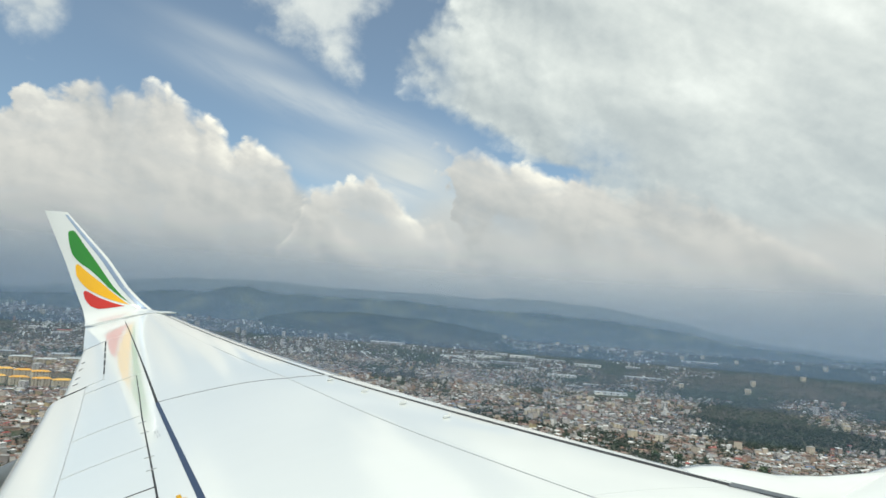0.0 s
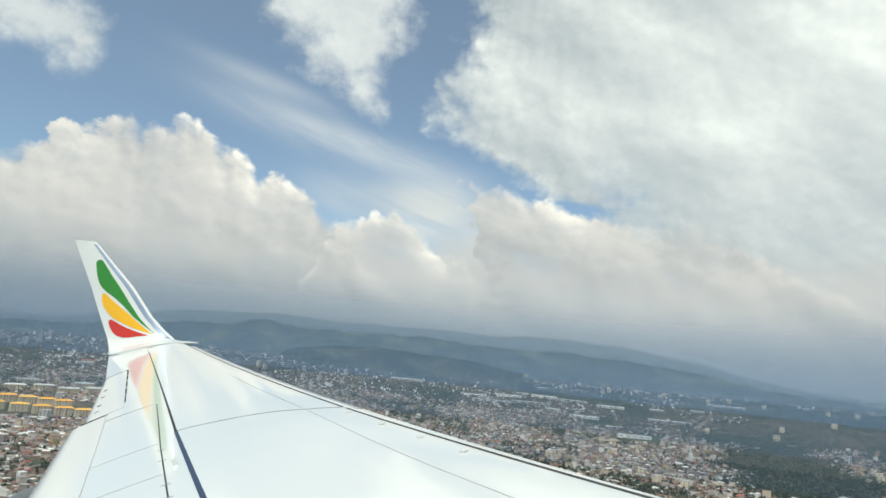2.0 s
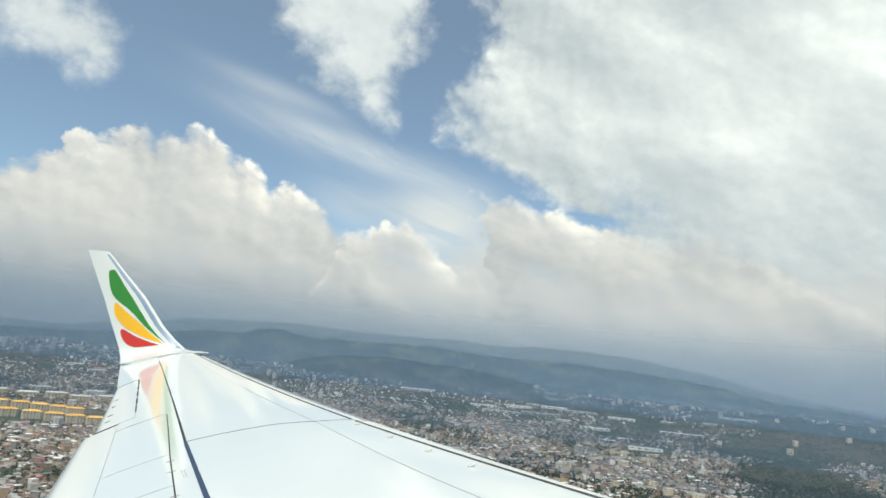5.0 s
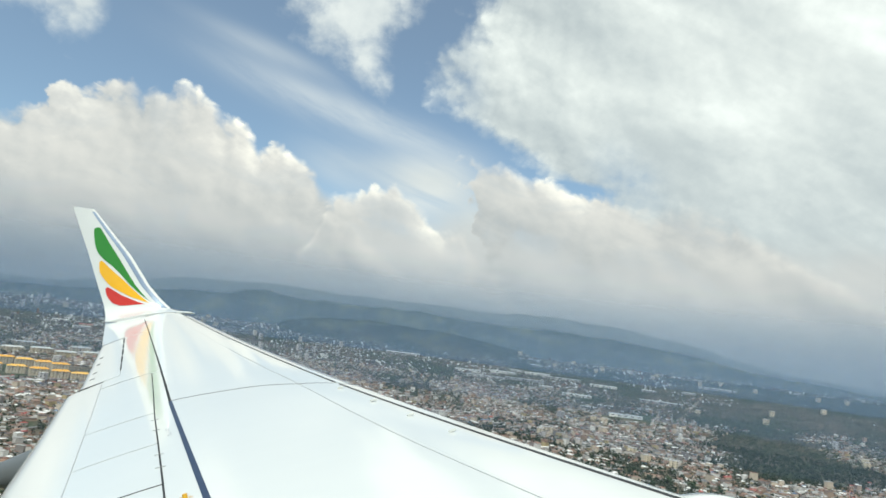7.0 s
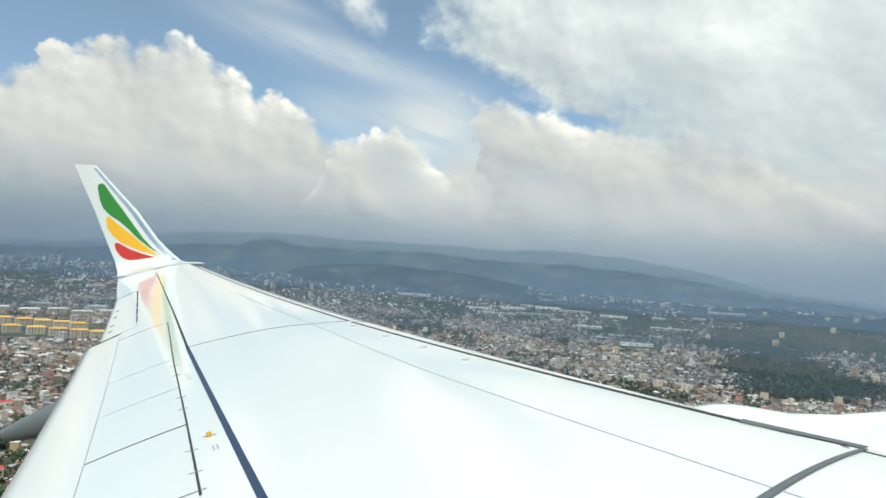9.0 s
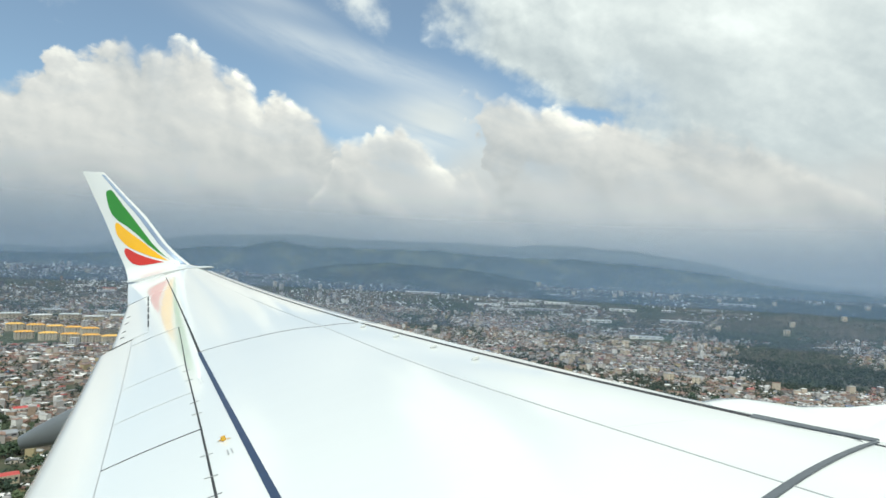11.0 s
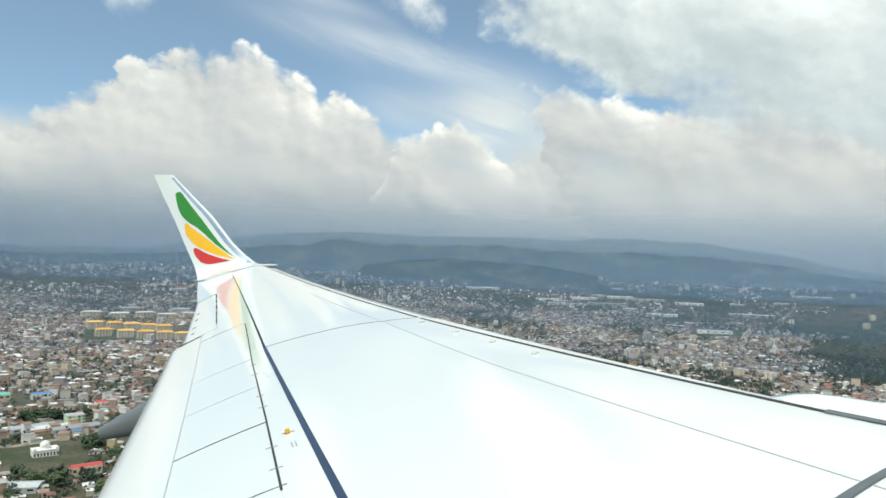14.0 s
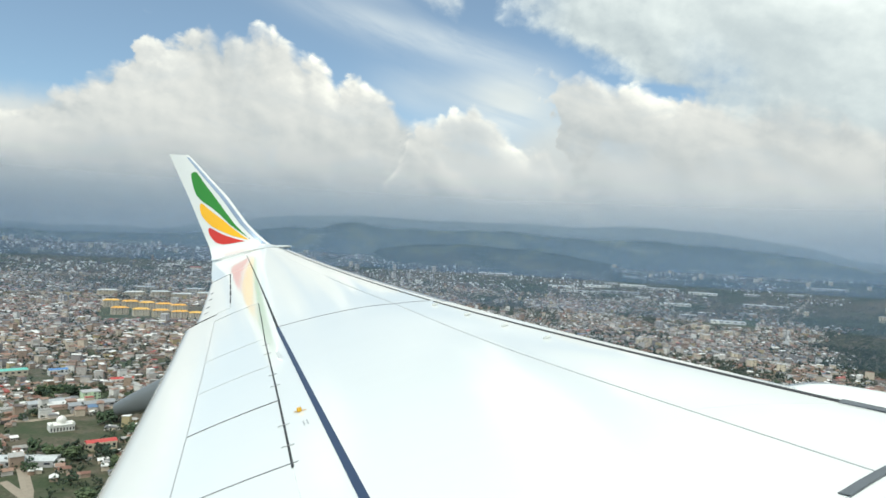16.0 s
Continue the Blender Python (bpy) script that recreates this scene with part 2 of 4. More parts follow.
        body = g.ramp(tone, [(0.0, (0.36, 0.385, 0.41)), (0.28, (0.50, 0.505, 0.51)), (0.6, (0.665, 0.645, 0.625)), (1.0, (1.02, 0.97, 0.88))])
        body = g.mix(g.math("MULTIPLY", g.span(hollow, 0.46, 0.66), g.math("MULTIPLY_ADD", near, -0.45, 0.55)), body, (0.46, 0.495, 0.535))
        cover = g.math("MULTIPLY", g.math("SUBTRACT", 1.0, g.span(depth, *melt)), g.span(depth, -0.2, g.math("MULTIPLY", g.span(broad, 0.4, 0.62, 2.2, 0.7), soft)))
        sky = g.mix(cover, sky, body)

    # thick air near the skyline
    low = g.math("SUBTRACT", 1.0, g.span(g.math("ADD", v, g.math("MULTIPLY_ADD", wisp, 5.0, -2.5)), -1.5, 7.5))
    sky = g.mix(g.math("MULTIPLY", low, 0.86), sky, (0.40, 0.43, 0.465))
    # bright haze overhead
    sky = g.mix(g.span(v, 30.0, 42.0, 0.0, 0.8), sky, (0.62, 0.665, 0.70))
    bg = WN.new("ShaderNodeBackground")
    g.put(bg.inputs[0], sky)
    bg.inputs[1].default_value = 1.0
    WL.new(bg.outputs[0], WN.new("ShaderNodeOutputWorld").inputs[0])


build_sky()
sun = new("sun", bpy.data.lights.new("sun", "SUN"))
sun.data.energy, sun.data.angle, sun.data.color = 2.4, radians(0.6), (1.0, 0.96, 0.88)
_a, _e = radians(SUN_AZ), radians(SUN_EL)
sun.matrix_world = look((60 * math.sin(_a) * math.cos(_e), 60 * math.cos(_a) * math.cos(_e), EYE + 60 * math.sin(_e)), (0, 0, EYE))


# ---- materials ----
def material(name, rough=0.6, metal=0.0):
    m = bpy.data.materials.new(name)
    m.use_nodes = True
    g = Graph(m.node_tree)
    b = m.node_tree.nodes["Principled BSDF"]
    b.inputs["Roughness"].default_value, b.inputs["Metallic"].default_value = rough, metal
    return m, g, b


def coords(g, kind="Object"):
    return g.n.new("ShaderNodeTexCoord").outputs[kind]


def paint(name, colour, rough=0.14, stain=0.05, coat=0.4, metal=0.0):
    """Gloss aircraft paint with faint streaks along the airflow and a little waviness."""
    m, g, b = material(name, rough, metal)
    p = coords(g)
    streak = g.noise(g.vec("MULTIPLY", p, (0.35, 5.0, 5.0)), 1.3, 5.0, 0.6)
    dirt = g.noise(p, 0.7, 4.0, 0.6)
    f = g.math("MULTIPLY", g.math("MULTIPLY", streak, dirt), stain * 4, clamp=True)
    g.put(b.inputs["Base Color"], g.mix(f, colour, tuple(c * 0.72 for c in colour)))
    g.put(b.inputs["Roughness"], g.math("MULTIPLY_ADD", streak, rough * 0.8, rough * 0.6))
    b.inputs["Coat Weight"].default_value, b.inputs["Coat Roughness"].default_value = coat, 0.05
    k = g.n.new("ShaderNodeBump")
    k.inputs["Strength"].default_value, k.inputs["Distance"].default_value = 0.012, 0.02
    g.put(k.inputs["Height"], g.noise(p, 3.0, 2.0))
    g.put(b.inputs["Normal"], k.outputs[0])
    return m


def plain(name, colour, rough=0.6, metal=0.0, grain=20.0, depth=0.25):
    m, g, b = material(name, rough, metal)
    f = g.noise(coords(g), grain, 5.0, 0.6)
    g.put(b.inputs["Base Color"], g.mix(f, tuple(c * (1 - depth) for c in colour), tuple(min(1, c * (1 + depth)) for c in colour)))
    return m


def palette(name, stops, rough=0.7, island=False, grain=0.4, metal=0.0, depth=0.35):
    """One colour for each thing or each loose piece, weathered in patches."""
    m, g, b = material(name, rough, metal)
    if island:
        f = g.n.new("ShaderNodeNewGeometry").outputs["Random Per Island"]
    else:
        f = g.n.new("ShaderNodeObjectInfo").outputs["Random"]
    c = g.ramp(f, stops, "CONSTANT")
    w = g.noise(g.n.new("ShaderNodeNewGeometry").outputs["Position"], grain, 4.0, 0.65)
    g.put(b.inputs["Base Color"], g.mix(w, g.mix(1.0, c, (1 - depth,) * 3, "MULTIPLY"), g.mix(1.0, c, (1 + depth,) * 3, "MULTIPLY")))
    return m


WHITE = paint("wing_white_paint", (0.775, 0.79, 0.765), rough=0.10)
# the fairings' shaded side is put into this dark base colour
SHADED_GREY = paint("fairing_shade_grey", (0.16, 0.175, 0.18), rough=0.35, stain=0.1, coat=0.2)
GREEN = paint("green_livery_paint", (0.045, 0.25, 0.025), stain=0.02)
YELLOW = paint("yellow_livery_paint", (0.95, 0.50, 0.01), stain=0.02)
RED = paint("red_livery_paint", (0.62, 0.04, 0.02), stain=0.02)
GOLD = paint("yellow_marking_paint", (0.75, 0.42, 0.03), rough=0.4)
METAL = plain("polished_leading_edge_metal", (0.62, 0.64, 0.66), rough=0.28, metal=1.0, grain=8.0, depth=0.12)
STRIPE = plain("blue_grey_metal", (0.20, 0.27, 0.38), rough=0.4, metal=0.15, grain=6.0)
GAP = plain("dark_gap", (0.035, 0.038, 0.042), rough=0.8)
SLOT = plain("dark_grey_slot", (0.12, 0.135, 0.15), rough=0.6)
SEAL = plain("navy_rubber_seal", (0.022, 0.045, 0.10), rough=0.5, grain=14.0)
STENCIL = plain("grey_stencil_paint", (0.16, 0.165, 0.175), rough=0.6)
FAINT = plain("pale_joint_filler", (0.40, 0.41, 0.42), rough=0.5)

ROOF_STOPS = [(0.0, (0.20, 0.105, 0.075)), (0.10, (0.25, 0.16, 0.12)), (0.20, (0.14, 0.11, 0.095)), (0.32, (0.32, 0.31, 0.29)), (0.48, (0.18, 0.18, 0.185)),
              (0.60, (0.40, 0.39, 0.37)), (0.70, (0.30, 0.19, 0.14)), (0.84, (0.78, 0.77, 0.74)), (0.965, (0.12, 0.20, 0.32)), (0.98, (0.34, 0.08, 0.06))]
WALL_STOPS = [(0.0, (0.56, 0.48, 0.38)), (0.22, (0.40, 0.30, 0.23)), (0.36, (0.54, 0.50, 0.46)), (0.58, (0.27, 0.25, 0.24)), (0.70, (0.72, 0.70, 0.66)),
              (0.84, (0.34, 0.24, 0.17)), (0.94, (0.46, 0.38, 0.22))]
FAR_STOPS = [(0.0, (0.20, 0.19, 0.18)), (0.2, (0.42, 0.40, 0.37)), (0.36, (0.12, 0.115, 0.115)), (0.58, (0.80, 0.79, 0.76)), (0.76, (0.24, 0.16, 0.12)), (0.86, (0.16, 0.165, 0.17))]
TREE_STOPS = [(0.0, (0.016, 0.030, 0.015)), (0.3, (0.026, 0.044, 0.020)), (0.6, (0.020, 0.036, 0.022)), (0.85, (0.042, 0.060, 0.026))]
ROOF = palette("weathered_house_roof", ROOF_STOPS, 0.55)
ROOFS = palette("weathered_town_roofs", ROOF_STOPS, 0.55, True)
WALL = palette("rendered_house_wall", WALL_STOPS, 0.8)
WALLS = palette("rendered_town_walls", WALL_STOPS, 0.8, True)
FARS = palette("distant_town_walls", FAR_STOPS, 0.8, True)
LEAF = palette("dark_tree_foliage", [(p, tuple(1.7 * c for c in col)) for p, col in TREE_STOPS], 0.75)
LEAVES = palette("dark_town_foliage", TREE_STOPS, 0.75, True)
BARK = plain("tree_bark", (0.12, 0.085, 0.055), 0.9)
PANE = plain("dark_window_glass", (0.03, 0.035, 0.045), 0.15)


# ---- building helpers ----
def thing(name, label, category, m=None, group="", kind=""):
    ob = new(name)
    if m is not None:
        ob.matrix_world = m
    return tagged(ob, label, category, group, kind)


def mesh_of(name, verts, faces, mat, smooth=False):
    me = bpy.data.meshes.new(name)
    me.from_pydata([tuple(v) for v in verts], [], faces)
    me.materials.append(mat)
    if smooth:
        me.polygons.foreach_set("use_smooth", [True] * len(me.polygons))
    me.update()
    return me


def child(name, me, parent, label=""):
    ob = new(name, me)
    ob.parent = parent
    return tagged(ob, label)


def part(name, bm, mat, parent, label="", smooth=False):
    """Links a bmesh as one mesh object under a thing or a part."""
    bmesh.ops.recalc_face_normals(bm, faces=bm.faces)
    me = bpy.data.meshes.new(name)
    bm.to_mesh(me)
    bm.free()
    me.materials.append(mat)
    if smooth:
        me.polygons.foreach_set("use_smooth", [True] * len(me.polygons))
        me.set_sharp_from_angle(angle=radians(40))
    return child(name, me, parent, label)


def grid(bm, rows, wrap=False):
    """Quads between rows of points of equal length."""
    vs = [[bm.verts.new(p) for p in r] for r in rows]
    n = len(vs[0])
    for a, b in zip(vs, vs[1:]):
        for i in range(n if wrap else n - 1):
            j = (i + 1) % n
            bm.faces.new((a[i], a[j], b[j], b[i]))
    return vs


# ---- the land ----
RIDGE = [(-180, 1.0), (-90, 0.6), (-45, 0.3), (-34, 0.4), (-30, 0.6), (-26, 1.3), (-22, 2.0), (-18.5, 2.2), (-14, 2.4), (-9.4, 2.35), (-4.7, 2.3), (0, 2.45), (4.8, 2.5), (8.5, 2.55), (13.1, 2.35),
         (18.4, 1.7), (22.1, 0.8), (26.4, 0.2), (32.4, -0.2), (60, 0.2), (120, 1.0), (180, 1.0)]
SPUR = [(-180, -9), (-27, -9), (-24, -1.5), (-22.4, -0.6), (-20.8, 0.4), (-19.6, 1.0), (-17.5, 1.5), (-15.8, 1.9), (-14.4, 1.65), (-13.1, 1.55), (-8.5, 1.7), (-3.3, 1.65), (0.1, 1.5), (3.0, 1.2), (7.2, 1.0),
        (11.8, 0.7), (16, 0.1), (21, -0.6), (28, -1.6), (36, -9), (180, -9)]
KNOLL = [(-180, -9), (-18, -9), (-15.6, -1.8), (-14.0, -0.4), (-11.1, 0.2), (-7.0, 0.45), (-1.7, 0.3), (2.6, -0.1), (5.9, -0.8), (8.7, -1.5), (11.5, -9), (180, -9)]


PLAIN = 135.0  # how far the plain climbs to the foot of the hills


def ease(t):
    t = min(1.0, max(0.0, t))
    return t * t * (3 - 2 * t)


def plain_height(r):
    return PLAIN * ease((r - 1500) / 1700)


def land(x, y):
    """Height of the ground: a plain that climbs to wooded hills."""
    r = math.hypot(x, y)
    az = math.degrees(math.atan2(x, y))
    h = plain_height(r) + 4.0 * noise.noise(Vector((x * 0.002, y * 0.002, 3.0))) * ease((r - 500) / 800)
    crest = EYE + 4650 * math.tan(radians(np.interp(az, *zip(*RIDGE))))
    crest += 16.0 * noise.fractal(Vector((az * 0.22, 2.0, 0.0)), 0.9, 2.0, 5)
    h += max(0.0, crest - PLAIN) * ease((r - 3700) / 950) * (1 - 0.3 * ease((r - 4660) / 300))
    for out, wide, crests in ((3900, 450, SPUR), (3150, 480, KNOLL)):
        top = EYE + out * math.tan(radians(np.interp(az, *zip(*crests)))) + 7.0 * noise.fractal(Vector((az * 0.5, out, 0.0)), 1.0, 2.0, 4)
        h += max(0.0, top - h) * ease((r - out + wide) / wide) * (1 - ease((r - out - 10) / wide))
    if r > 2600:
        h += 14.0 * noise.fractal(Vector((x * 0.003, y * 0.003, 7.0)), 1.0, 2.0, 4) * ease((r - 2900) / 900)
    return h


def ground_material():
    m, g, b = material("mottled_earth_and_grass", 0.95)
    p = g.n.new("ShaderNodeNewGeometry").outputs["Position"]
    big = g.noise(p, 0.006, 5.0, 0.6)
    mid = g.noise(p, 0.03, 6.0, 0.65)
    fine = g.noise(p, 0.35, 4.0, 0.7)
    soil = g.ramp(fine, [(0.25, (0.05, 0.04, 0.03)), (0.5, (0.11, 0.09, 0.065)), (0.75, (0.19, 0.165, 0.125))])
    grass = g.ramp(fine, [(0.2, (0.020, 0.036, 0.016)), (0.6, (0.045, 0.064, 0.026)), (0.85, (0.08, 0.09, 0.04))])
    near = g.mix(g.span(g.math("ADD", big, g.math("MULTIPLY", mid, 0.5)), 0.62, 0.85), grass, soil)
    wood = g.ramp(g.noise(p, 0.006, 8.0, 0.68), [(0.36, (0.016, 0.030, 0.020)), (0.52, (0.032, 0.050, 0.030)), (0.60, (0.10, 0.115, 0.055)), (0.72, (0.17, 0.155, 0.09))])
    x, y, z = g.split(p)
    r = g.math("SQRT", g.math("ADD", g.math("MULTIPLY", x, x), g.math("MULTIPLY", y, y)))
    g.put(b.inputs["Base Color"], g.mix(g.span(r, 2300.0, 3200.0), near, wood))
    return m


def build_ground():
    azs = sorted(set([a * 0.6 for a in range(-70, 71)] + list(range(-180, -42, 6)) + list(range(48, 180, 6))))
    rs = [0, 60, 150, 280] + [400 + 60 * i for i in range(37)] + [2610 + 40 * i for i in range(60)]
    bm = bmesh.new()
    rows = [[(r * math.sin(radians(a)), r * math.cos(radians(a)), land(r * math.sin(radians(a)), r * math.cos(radians(a)))) for a in azs] for r in rs[1:]]
    vs = grid(bm, rows, wrap=True)
    c = bm.verts.new((0, 0, 0))
    for i in range(len(azs)):
        bm.faces.new((c, vs[0][i], vs[0][(i + 1) % len(azs)]))
    bmesh.ops.recalc_face_normals(bm, faces=bm.faces)
    me = bpy.data.meshes.new("ground")
    bm.to_mesh(me)
    bm.free()
    me.materials.append(ground_material())
    me.polygons.foreach_set("use_smooth", [True] * len(me.polygons))
    tagged(new("ground", me), "brown and green plain climbing to dark wooded hills", "ground", kind="structure")


build_ground()


# ---- haze: tinted see-through sheets added as distance haze, one behind the other ----
def build_haze():
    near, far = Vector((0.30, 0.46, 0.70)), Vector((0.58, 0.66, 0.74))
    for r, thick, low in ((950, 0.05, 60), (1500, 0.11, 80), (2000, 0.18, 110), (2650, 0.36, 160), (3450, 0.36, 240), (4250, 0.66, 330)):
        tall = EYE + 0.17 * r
        # haze is put into the sheet's colour: blue near, paler far off
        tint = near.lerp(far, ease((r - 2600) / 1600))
        m = bpy.data.materials.new("haze_sheet_tint")
        m.use_nodes = True
        g = Graph(m.node_tree)
        g.n.clear()
        clear = g.n.new("ShaderNodeBsdfTransparent")
        glow = g.n.new("ShaderNodeBsdfTranslucent")
        soft = g.n.new("ShaderNodeBsdfDiffuse")
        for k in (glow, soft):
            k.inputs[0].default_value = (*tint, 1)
        both, mix, out = g.n.new("ShaderNodeMixShader"), g.n.new("ShaderNodeMixShader"), g.n.new("ShaderNodeOutputMaterial")
        g.l.new(soft.outputs[0], both.inputs[1])
        g.l.new(glow.outputs[0], both.inputs[2])
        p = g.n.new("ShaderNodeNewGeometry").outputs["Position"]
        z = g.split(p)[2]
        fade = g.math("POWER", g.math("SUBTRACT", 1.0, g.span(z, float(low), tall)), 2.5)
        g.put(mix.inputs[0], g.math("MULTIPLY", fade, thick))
        g.l.new(clear.outputs[0], mix.inputs[1])
        g.l.new(both.outputs[0], mix.inputs[2])
        g.l.new(mix.outputs[0], out.inputs[0])
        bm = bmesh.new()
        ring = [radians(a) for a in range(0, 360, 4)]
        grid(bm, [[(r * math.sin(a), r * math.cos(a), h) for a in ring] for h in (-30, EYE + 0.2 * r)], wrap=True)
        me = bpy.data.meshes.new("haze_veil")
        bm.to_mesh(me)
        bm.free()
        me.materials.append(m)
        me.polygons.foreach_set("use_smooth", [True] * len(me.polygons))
        tagged(new("haze_veil", me), "thin blue-grey see-through sheet standing in for distance haze", "haze", kind="structure")


build_haze()


# ---- the airliner's wing: x forward, y outboard, z up, in metres from the cabin window ----
AIRFRAME = Matrix.Translation((0, 0, EYE)) @ pose(0, 0, 0, 1.454, -17.646, 4.663)
TIP, TIP_LE, TIP_CHORD, LE_SWEEP, TE_SWEEP = 15.55, -4.6536, 1.5, 0.523, 0.285


def chord(y):
    return TIP_CHORD + (LE_SWEEP - TE_SWEEP) * (TIP - y)


def upper(s, y, lift=0.0):
    """The wing's upper face at the share s of the chord from the leading edge."""
    c = chord(y)
    x = TIP_LE + LE_SWEEP * (TIP - y) - s * c
    z = -1.49 + 0.1033 * y + 0.0038 * y * y
    z -= c * (0.075 * ((s - 0.35) / 0.65) ** 2 if s > 0.35 else 0.055 * ((0.35 - s) / 0.35) ** 2)
    return Vector((x, y, z + lift))


def steps(a, b, n):
    return [a + (b - a) * i / n for i in range(n + 1)]


def skin(name, s0, s1, y0, y1, mat, parent, label="", lift=0.0, gap=0.006, thick=0.03, ns=8, ny=14, bend=None):
    """A panel of the upper face with its own edges: shares of chord s0 to s1 (numbers or pairs for both ends), from y0 to y1."""
    def bound(s, y, f):
        return s(y) if callable(s) else s[0] + (s[1] - s[0]) * f if isinstance(s, tuple) else s

    bm = bmesh.new()
    top = []
    for k, y in enumerate(steps(y0 + gap, y1 - gap, ny)):
        f = k / ny
        a, b = bound(s0, y, f), bound(s1, y, f)
        g = gap / chord(y)
        row = [upper(s, y, lift) for s in steps(a + g, b - g, ns)]
        if bend:
            row = [p - Vector((0, 0, bend(i / ns, y))) for i, p in enumerate(row)]
        top.append([row[0] - Vector((-0.003, 0, 0.004))] + row + [row[-1] - Vector((0.003, 0, 0.004))])
    grid(bm, top)
    ext = bmesh.ops.extrude_edge_only(bm, edges=[e for e in bm.edges if e.is_boundary])
    for v in ext["geom"]:
        if isinstance(v, bmesh.types.BMVert):
            v.co.z -= thick
    return part(name, bm, mat, parent, label, smooth=True)


def strip(name, line, width, mat, parent, label="", lift=0.004, thick=0.01):
    """A narrow band along a line of (s, y) points on the upper face; width in metres, or a pair for both ends."""
    w0, w1 = width if isinstance(width, tuple) else (width, width)
    bm = bmesh.new()
    pts = [upper(s, y, lift) for s, y in line]
    a, b = [], []
    for i, p in enumerate(pts):
        d = (pts[min(i + 1, len(pts) - 1)] - pts[max(i - 1, 0)]).normalized()
        n = Vector((-d.y, d.x, 0)).normalized()
        w = (w0 + (w1 - w0) * i / (len(pts) - 1)) / 2
        a.append(p + n * w)
        b.append(p - n * w)
    low = Vector((0, 0, -thick))
    grid(bm, [[p + low for p in a], a, b, [p + low for p in b]])
    return part(name, bm, mat, parent, label)


def line(s0, y0, s1, y1, n=10):
    return [(s0 + (s1 - s0) * i / n, y0 + (y1 - y0) * i / n) for i in range(n + 1)]


ROOT = 0.7
airliner = thing("airliner", "white twin-engined airliner wing with a tricolour winglet in flight", "airplane", AIRFRAME)


def build_wing_core():
    """The closed dark structure under the skin panels: upper face a little low, round nose, lower face."""
    bm = bmesh.new()
    rows = []
    for y in steps(ROOT, 15.2, 30):
        c = chord(y)
        up = [upper(s, y, -0.02) for s in (0.985, 0.9, 0.8, 0.7, 0.6, 0.45, 0.3, 0.2, 0.12, 0.06, 0.03)]
        nose = upper(0.0, y)
        low = [Vector((up[-1].x + 0.01 * c, y, up[-1].z - 0.03 * c)), Vector((up[7].x, y, up[7].z - 0.09 * c)), Vector((up[4].x, y, up[4].z - 0.09 * c)),
               Vector((up[2].x, y, up[2].z - 0.035 * c))]
        rows.append(up + low)
    vs = grid(bm, rows, wrap=True)
    bm.faces.new(vs[0])
    bm.faces.new(vs[-1])
    part("wing_core", bm, GAP, airliner, "dark structure in the gaps between white panels", smooth=True)


def build_leading_edge():
    """Slats: bare metal nose and a white upper lip behind it."""
    for y0, y1 in ((ROOT, 3.02), (3.42, 7.62), (7.66, 11.0), (11.03, 14.6)):
        bm = bmesh.new()
        rows = []
        for y in steps(y0, y1, 10):
            c = chord(y)
            p = upper(0.012, y)
            q = upper(0.0, y)
            rows.append([upper(0.028, y, 0.002), upper(0.018, y, 0.0), p, q + Vector((0.006 * c, 0, -0.010 * c)), q + Vector((0.004 * c, 0, -0.024 * c)),
                         q + Vector((-0.012 * c, 0, -0.036 * c)), q + Vector((-0.05 * c, 0, -0.05 * c))])
        grid(bm, rows)
        slat = part("leading_edge_slat", bm, METAL if y0 > 3 else WHITE, airliner, "bare metal slat nose" if y0 > 3 else "white fixed leading edge", smooth=True)
        skin("slat_skin", 0.028 if y0 > 3.6 else 0.014, ((0.0315, 0.063) if y0 < 4 else (0.063, 0.071)) if y0 > 3 else 0.02, y0, y1, WHITE, slat, "white slat upper skin", lift=0.002, ns=3, ny=12)
    # dark slot behind the slats
    strip("slat_slot", line(0.034, 3.46, 0.066, 7.6, 14), (0.026, 0.017), GAP, airliner, "dark slot behind the slat", lift=0.006)
    strip("slat_slot", line(0.066, 7.7, 0.075, 14.5, 14), (0.016, 0.010), GAP, airliner, "dark slot behind the slat", lift=0.006)
    strip("slat_slot", line(0.018, 2.98, 0.034, 3.47, 6), (0.030, 0.040), SLOT, airliner, "dark slot behind the slat", lift=0.012)
    strip("slat_seal", line(0.02, 2.98, 0.26, 2.44, 8), (0.026, 0.045), SLOT, airliner, "dark seal across the inboard wing", lift=0.007)


def seam(y):
    """Share of the chord at which the rear spar's seam runs."""
    return float(np.interp(y, (0.7, 7.9, 14.9), (0.598, 0.592, 0.545)))


def hinge(y):
    """Share of the chord at which the spoilers' hinge runs."""
    return float(np.interp(y, (4.0, 5.35, 7.5, 9.75), (0.667, 0.660, 0.650, 0.624)))


